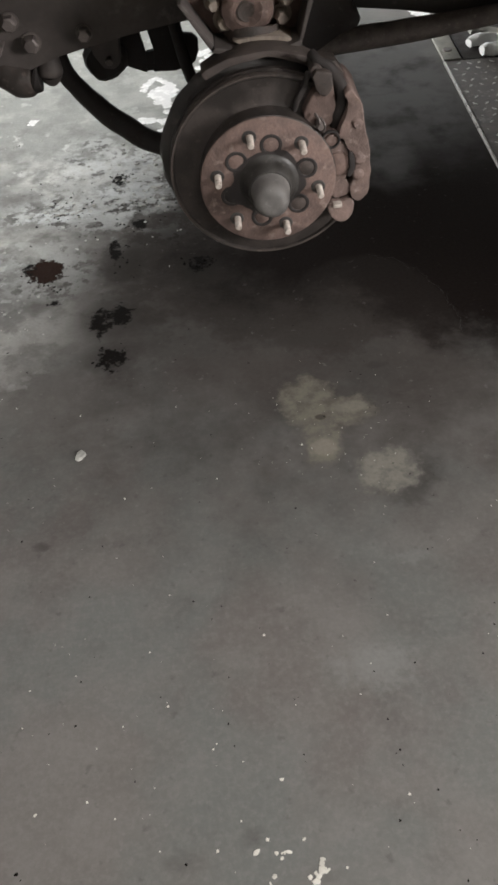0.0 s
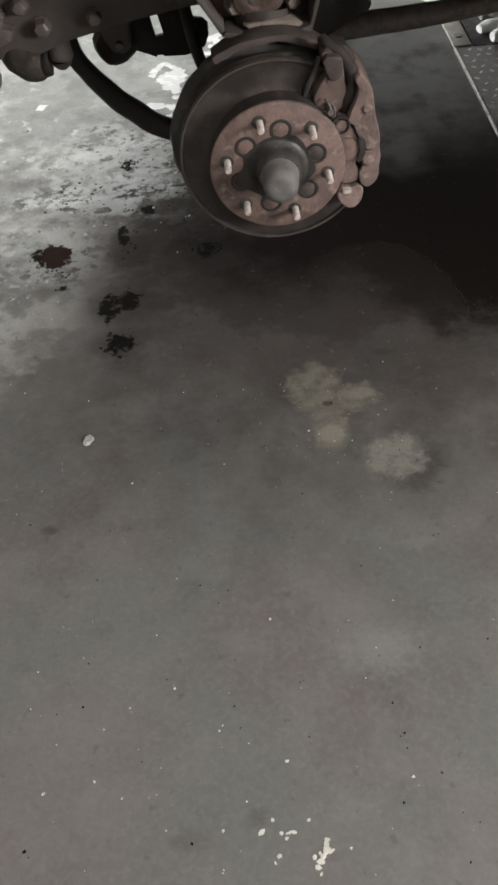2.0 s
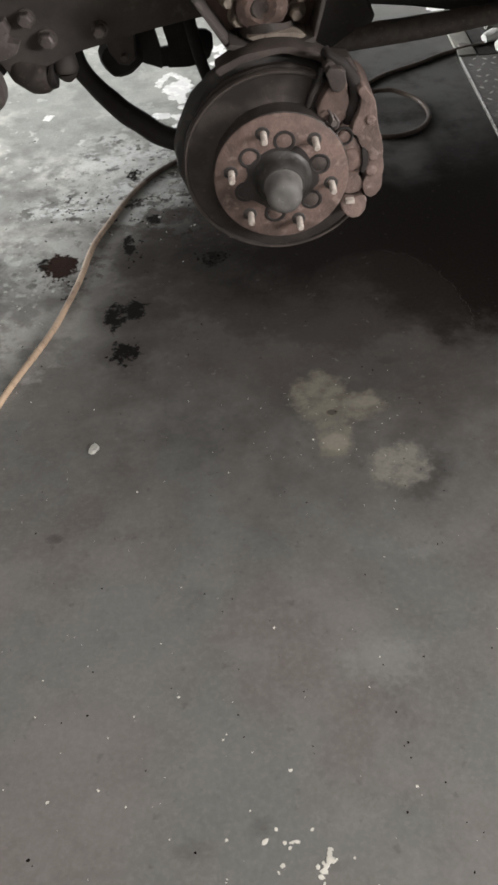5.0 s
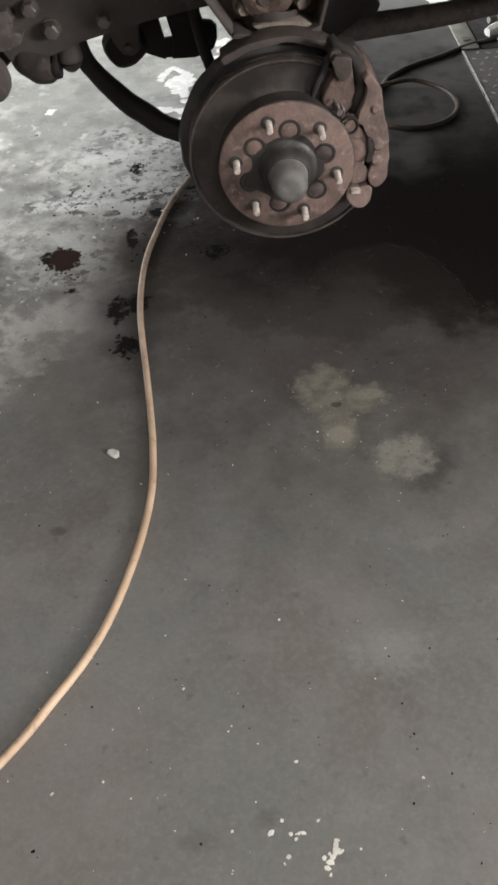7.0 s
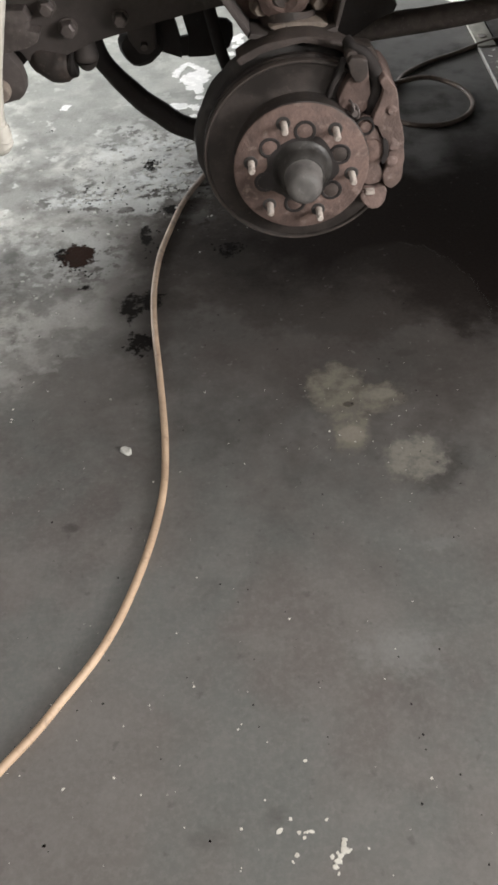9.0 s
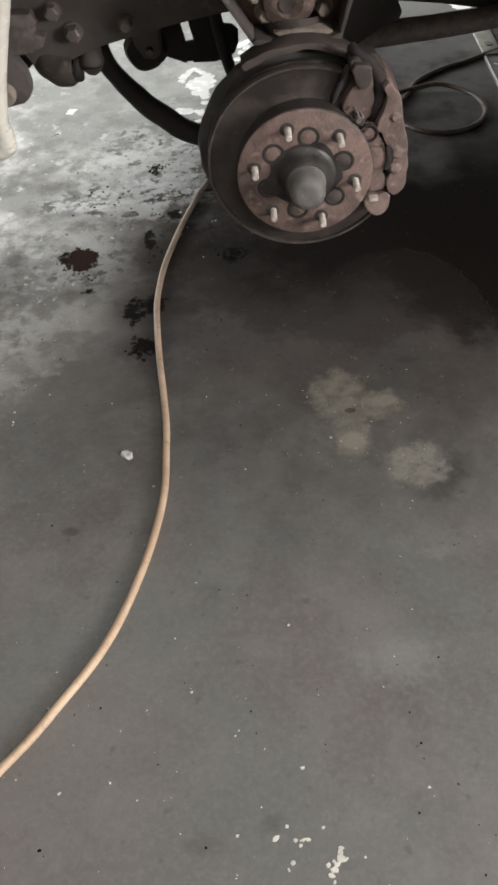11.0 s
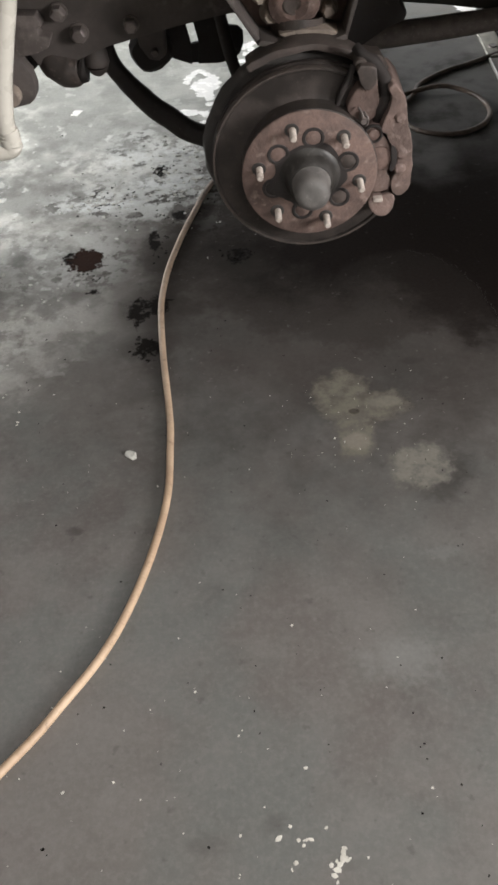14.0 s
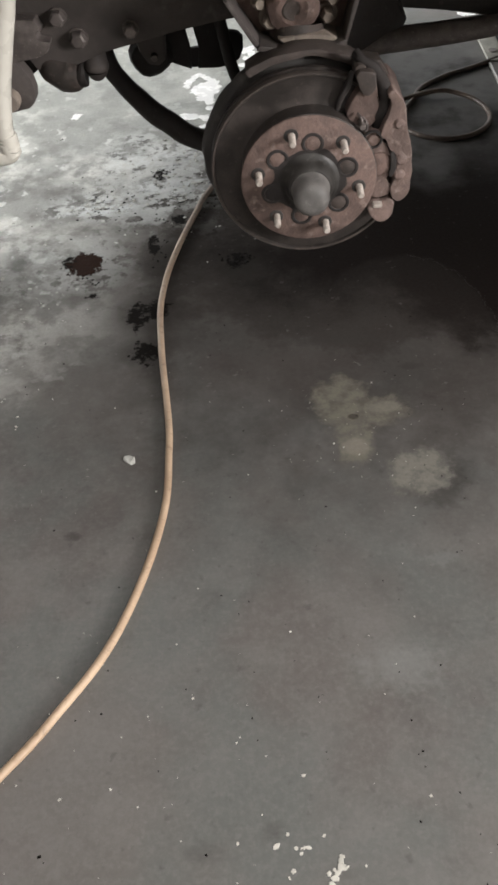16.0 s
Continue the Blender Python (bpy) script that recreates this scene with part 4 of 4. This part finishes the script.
    for x, y, r in ((-0.205, 1.295, 0.034), (-0.190, 1.315, 0.028), (-0.212, 1.255, 0.022), (-0.255, 1.156, 0.014), (-0.235, 1.154, 0.014), (-0.227, 1.312, 0.020), (-0.216, 1.303, 0.022), (-0.205, 1.308, 0.022), (-0.201, 1.273, 0.020), (-0.194, 1.245, 0.016), (-0.188, 1.223, 0.012), (-0.229, 1.291, 0.014), (-0.214, 1.331, 0.016), (-0.202, 1.336, 0.014),
                    (-0.254, 1.327, 0.012), (-0.251, 1.351, 0.012), (-0.244, 1.371, 0.012), (-0.235, 1.388, 0.012), (-0.224, 1.397, 0.011), (-0.211, 1.388, 0.012), (-0.199, 1.375, 0.012), (-0.186, 1.362, 0.013), (-0.177, 1.346, 0.013),
                    (-0.172, 1.317, 0.013), (-0.179, 1.280, 0.009), (-0.191, 1.191, 0.012), (-0.199, 1.134, 0.016), (-0.213, 1.146, 0.009), (-0.223, 1.147, 0.008), (-0.238, 1.140, 0.012), (-0.253, 1.139, 0.010), (-0.204, 1.088, 0.010),
                    (-0.184, 1.085, 0.012), (-0.181, 1.063, 0.008), (-0.074, 1.524, 0.016), (-0.084, 1.550, 0.020), (-0.069, 1.563, 0.012), (-0.102, 1.444, 0.012), (-0.088, 1.491, 0.012),
                    (-0.554, 1.194, 0.017), (0.588, 1.711, 0.03)):
        for j in range(12):
            q = r * seeds.uniform(0.55, 0.95)
            flake(spill, x + seeds.gauss(0, r * 0.3), y + seeds.gauss(0, r * 0.35), q, int(abs(x) * 1000) + 31 * j, seeds.uniform(0.0003, 0.0006))
    tagged(link("spill_glare", spill, SPILL_GLARE, smooth=False), "white flakes painting the bright glare of the wet floor", "paint spill", kind="stuff")


flecks()


def loose_chip():
    chip = link("loose_chip", roughened(pebble(0, 0, 0, 0.0098, 0.28, 2.0), 0.0035, 120), CHIP)
    return tagged(chip, "small pale chip of concrete lying loose", "chip")


CHIP_OB = loose_chip()


# ---- air hose, in short rigid pieces ----
PIECE, BORE = 0.020, 0.0062


def spline(points, step=0.004):
    pts = [Vector((*p, 0)) if len(p) == 2 else Vector(p) for p in points]
    out = []
    for i in range(len(pts) - 1):
        p0, p1, p2, p3 = pts[max(i - 1, 0)], pts[i], pts[i + 1], pts[min(i + 2, len(pts) - 1)]
        n = max(int((p2 - p1).length / step), 2)
        for s in range(n):
            u = s / n
            out.append(0.5 * (2 * p1 + (p2 - p0) * u + (2 * p0 - 5 * p1 + 4 * p2 - p3) * u * u + (3 * p1 - p0 - 3 * p2 + p3) * u ** 3))
    return out + [pts[-1]]


def along(points, count):
    """count + 1 places PIECE apart along a smooth line; past its end the line runs on straight."""
    line = spline(points)
    gone, k, out = 0.0, 0, []
    for i in range(count + 1):
        want = i * PIECE
        while k < len(line) - 2 and gone + (line[k + 1] - line[k]).length < want:
            gone += (line[k + 1] - line[k]).length
            k += 1
        d = (line[k + 1] - line[k])
        out.append(line[k] + d.normalized() * (want - gone))
    return out


# where the coil is (its middle), time by time
COIL = ((0.0, -1.45, 1.30), (3.9, -1.45, 1.30), (4.0, -0.90, 1.23), (4.1, -0.663, 1.186), (4.2, -0.535, 1.155), (4.3, -0.397, 1.12), (4.4, -0.255, 1.085), (4.5, -0.155, 1.075), (4.6, 0.00, 1.065),
        (4.7, 0.15, 1.05), (4.9, 0.31, 1.04), (5.2, 0.385, 1.04), (5.6, 0.405, 1.045), (6.0, 0.412, 1.045), (6.4, 0.412, 1.045), (9.2, 0.412, 1.045), (10.2, 0.424, 1.045), (11.2, 0.430, 1.045), (16.0, 0.430, 1.045))
# the run from the coil to where the hose comes from, as (x, y) points beyond the coil's far side
TAILS = {
    3.9: ((-1.7, 1.35), (-2.0, 1.15), (-2.6, 0.95), (-4.2, 0.75)),
    4.0: ((-1.05, 1.30), (-1.35, 1.15), (-2.0, 0.9), (-3.6, 0.72)),
    4.1: ((-0.80, 1.27), (-1.0, 1.18), (-1.6, 0.95), (-3.3, 0.70)),
    4.2: ((-0.578, 1.266), (-0.653, 1.246), (-0.78, 1.19), (-1.1, 1.02), (-2.9, 0.68)),
    4.3: ((-0.46, 1.249), (-0.505, 1.23), (-0.576, 1.185), (-0.644, 1.131), (-0.95, 0.88), (-2.7, 0.66)),
    4.4: ((-0.321, 1.215), (-0.365, 1.19), (-0.432, 1.164), (-0.503, 1.123), (-0.571, 1.065), (-0.636, 1.01), (-0.95, 0.72), (-2.4, 0.64)),
    4.5: ((-0.23, 1.19), (-0.298, 1.175), (-0.363, 1.139), (-0.435, 1.096), (-0.504, 1.052), (-0.57, 0.988), (-0.629, 0.902), (-0.75, 0.62), (-0.85, 0.35), (-1.6, -0.2)),
    4.6: ((-0.12, 1.18), (-0.204, 1.165), (-0.287, 1.145), (-0.366, 1.087), (-0.436, 1.043), (-0.502, 0.973), (-0.564, 0.901), (-0.622, 0.815), (-0.70, 0.58), (-0.76, 0.32), (-1.5, -0.3)),
    4.7: ((0.03, 1.15), (-0.12, 1.13), (-0.23, 1.10), (-0.311, 1.068), (-0.369, 1.045), (-0.437, 0.99), (-0.499, 0.905), (-0.56, 0.822), (-0.613, 0.724), (-0.69, 0.40), (-0.85, 0.1), (-1.6, -0.4)),
    4.9: ((0.18, 1.13), (0.0, 1.07), (-0.15, 1.0), (-0.28, 0.91), (-0.37, 0.79), (-0.44, 0.62), (-0.56, 0.20), (-0.9, -0.35), (-1.6, -0.7)),
    5.2: ((0.25, 1.13), (0.08, 1.04), (-0.06, 0.92), (-0.19, 0.79), (-0.28, 0.62), (-0.34, 0.36), (-0.37, 0.05), (-0.46, -0.35), (-0.80, -0.72), (-1.5, -1.0)),
    5.6: ((0.27, 1.14), (0.12, 1.04), (-0.03, 0.90), (-0.16, 0.77), (-0.24, 0.60), (-0.285, 0.38), (-0.29, 0.10), (-0.29, -0.12), (-0.34, -0.36), (-0.46, -0.60), (-1.2, -1.2)),
}
REST = ((0.28, 1.145), (0.16, 1.08), (0.05, 0.99), (-0.05, 0.90), (-0.145, 0.835), (-0.191, 0.751), (-0.226, 0.668), (-0.249, 0.580), (-0.270, 0.480), (-0.278, 0.389), (-0.278, 0.301), (-0.271, 0.210), (-0.261, 0.120),
        (-0.250, 0.010), (-0.244, -0.070), (-0.243, -0.160), (-0.253, -0.239), (-0.272, -0.321), (-0.298, -0.400), (-0.326, -0.459), (-0.364, -0.516), (-0.429, -0.602), (-0.60, -0.78), (-1.2, -1.2))
# later, drawn a little to the right near the rotor
LATE = ((0.30, 1.145), (0.18, 1.10), (0.06, 1.03), (-0.06, 0.94), (-0.145, 0.84), (-0.194, 0.742), (-0.214, 0.675), (-0.233, 0.608), (-0.251, 0.535), (-0.268, 0.450), (-0.276, 0.375), (-0.278, 0.316), (-0.273, 0.237), (-0.265, 0.152), (-0.255, 0.071), (-0.246, -0.014), (-0.244, -0.070), *REST[15:])
N_TAIL, N_LEAD = 165, 95


def hose_line(t):
    """The places of the hose's joints at t, from the far end of the lead over the coil to the end of the tail."""
    for a, b in zip(COIL, COIL[1:]):
        if a[0] <= t <= b[0]:
            u = (t - a[0]) / (b[0] - a[0])
            cx, cy = a[1] + (b[1] - a[1]) * u, a[2] + (b[2] - a[2]) * u
    key = max((k for k in TAILS if k <= t + 1e-6), default=3.9)
    tail = LATE if t >= 11.0 else REST if t >= 5.95 else TAILS[key]
    # the lead runs in from the far right, goes once round the coil and leaves it along the far side
    settled = min(max((t - 4.6) / 0.6, 0.0), 1.0)
    rx, ry, mx = 0.092 + 0.023 * settled, 0.106 + 0.010 * settled, cx - 0.022 * settled
    coil = []
    for i in range(11):
        a = radians(170 + 28 * i)
        coil.append((mx + rx * math.cos(a), cy + ry * math.sin(a), BORE * (1.0 + 2.1 * max(0.0, (i - 7) / 3.0))))
    if t < 3.95:
        lead = [(-0.11, 0.12), (-0.10, 0.25), (-0.12, 0.45), (-0.20, 0.9), (-0.30, 1.3), (-0.45, 2.0)]
    elif t < 4.05:
        lead = [(-0.09, 0.11), (-0.06, 0.19), (0.00, 0.30), (0.06, 0.42), (0.14, 0.75), (0.35, 1.75)]
    else:
        lift = 1.0 + 0.3 * max(0.0, 1.0 - abs(t - 4.7) / 0.25)
        lead = [(-0.085, 0.10), (-0.055, 0.165), (0.02, 0.228 * lift), (0.10, 0.268 * lift), (0.20, 0.325 * lift), (0.33, 0.37 * lift), (0.60, 0.47 * lift), (1.7, 0.85)]
    back = along([coil[0], *[(cx + x, cy + y, BORE) for x, y in lead]], N_LEAD)
    ahead = along([*coil, *[(x, y, BORE) for x, y in tail]], N_TAIL)
    return list(reversed(back[1:])) + ahead


def hose_piece_mesh(material):
    bm = lathe([(0, -PIECE / 2 - 0.005), (BORE * 0.7, -PIECE / 2 - 0.004), (BORE, -PIECE / 2 - 0.002), (BORE, -PIECE / 2), (BORE, PIECE / 2), (BORE, PIECE / 2 + 0.002), (BORE * 0.7, PIECE / 2 + 0.004), (0, PIECE / 2 + 0.005)], 14)
    data = bpy.data.meshes.new("hose_piece")
    bmesh.ops.recalc_face_normals(bm, faces=bm.faces)
    for f in bm.faces:
        f.smooth = True
    bm.to_mesh(data)
    bm.free()
    data.materials.append(material)
    return data


def air_hose():
    hose = empty("air_hose", label="tan rubber air hose lying in a long curve on the floor", category="hose")
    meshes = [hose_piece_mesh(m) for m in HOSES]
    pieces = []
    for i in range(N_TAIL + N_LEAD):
        # shaded tones up to the rotor, then step by step to full tan
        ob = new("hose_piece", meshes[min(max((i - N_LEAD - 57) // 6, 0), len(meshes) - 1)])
        ob.parent = hose
        pieces.append(ob)
    return pieces


PIECES = air_hose()


def motions():
    times = [0.0, 3.9, 4.0, 4.1, 4.2, 4.3, 4.4, 4.5, 4.6, 4.7, 4.9, 5.2, 5.6, 6.0, 6.6, 9.2, 10.2, 11.2, 16.0]
    lines = {t: hose_line(t) for t in times}
    for i, ob in enumerate(PIECES):
        rows = []
        for t in times:
            a, b = lines[t][i], lines[t][i + 1]
            d = (b - a).normalized()
            turn = Matrix.Identity(3)
            side = d.cross(Vector((0, 0, 1))).normalized()
            turn.col[0], turn.col[1], turn.col[2] = side, d, side.cross(d)
            rows.append((t, Matrix.Translation((a + b) / 2) @ turn.to_4x4()))
        walk(ob, rows)
    walk(CHIP_OB, [(0.0, pose(-0.341, -0.045, 0, 0, 0, 0)), (5.1, pose(-0.341, -0.045, 0, 0, 0, 0)), (5.6, pose(-0.310, -0.076, 0, 0, 0, 70)), (16.0, pose(-0.310, -0.076, 0, 0, 0, 70))])


motions()
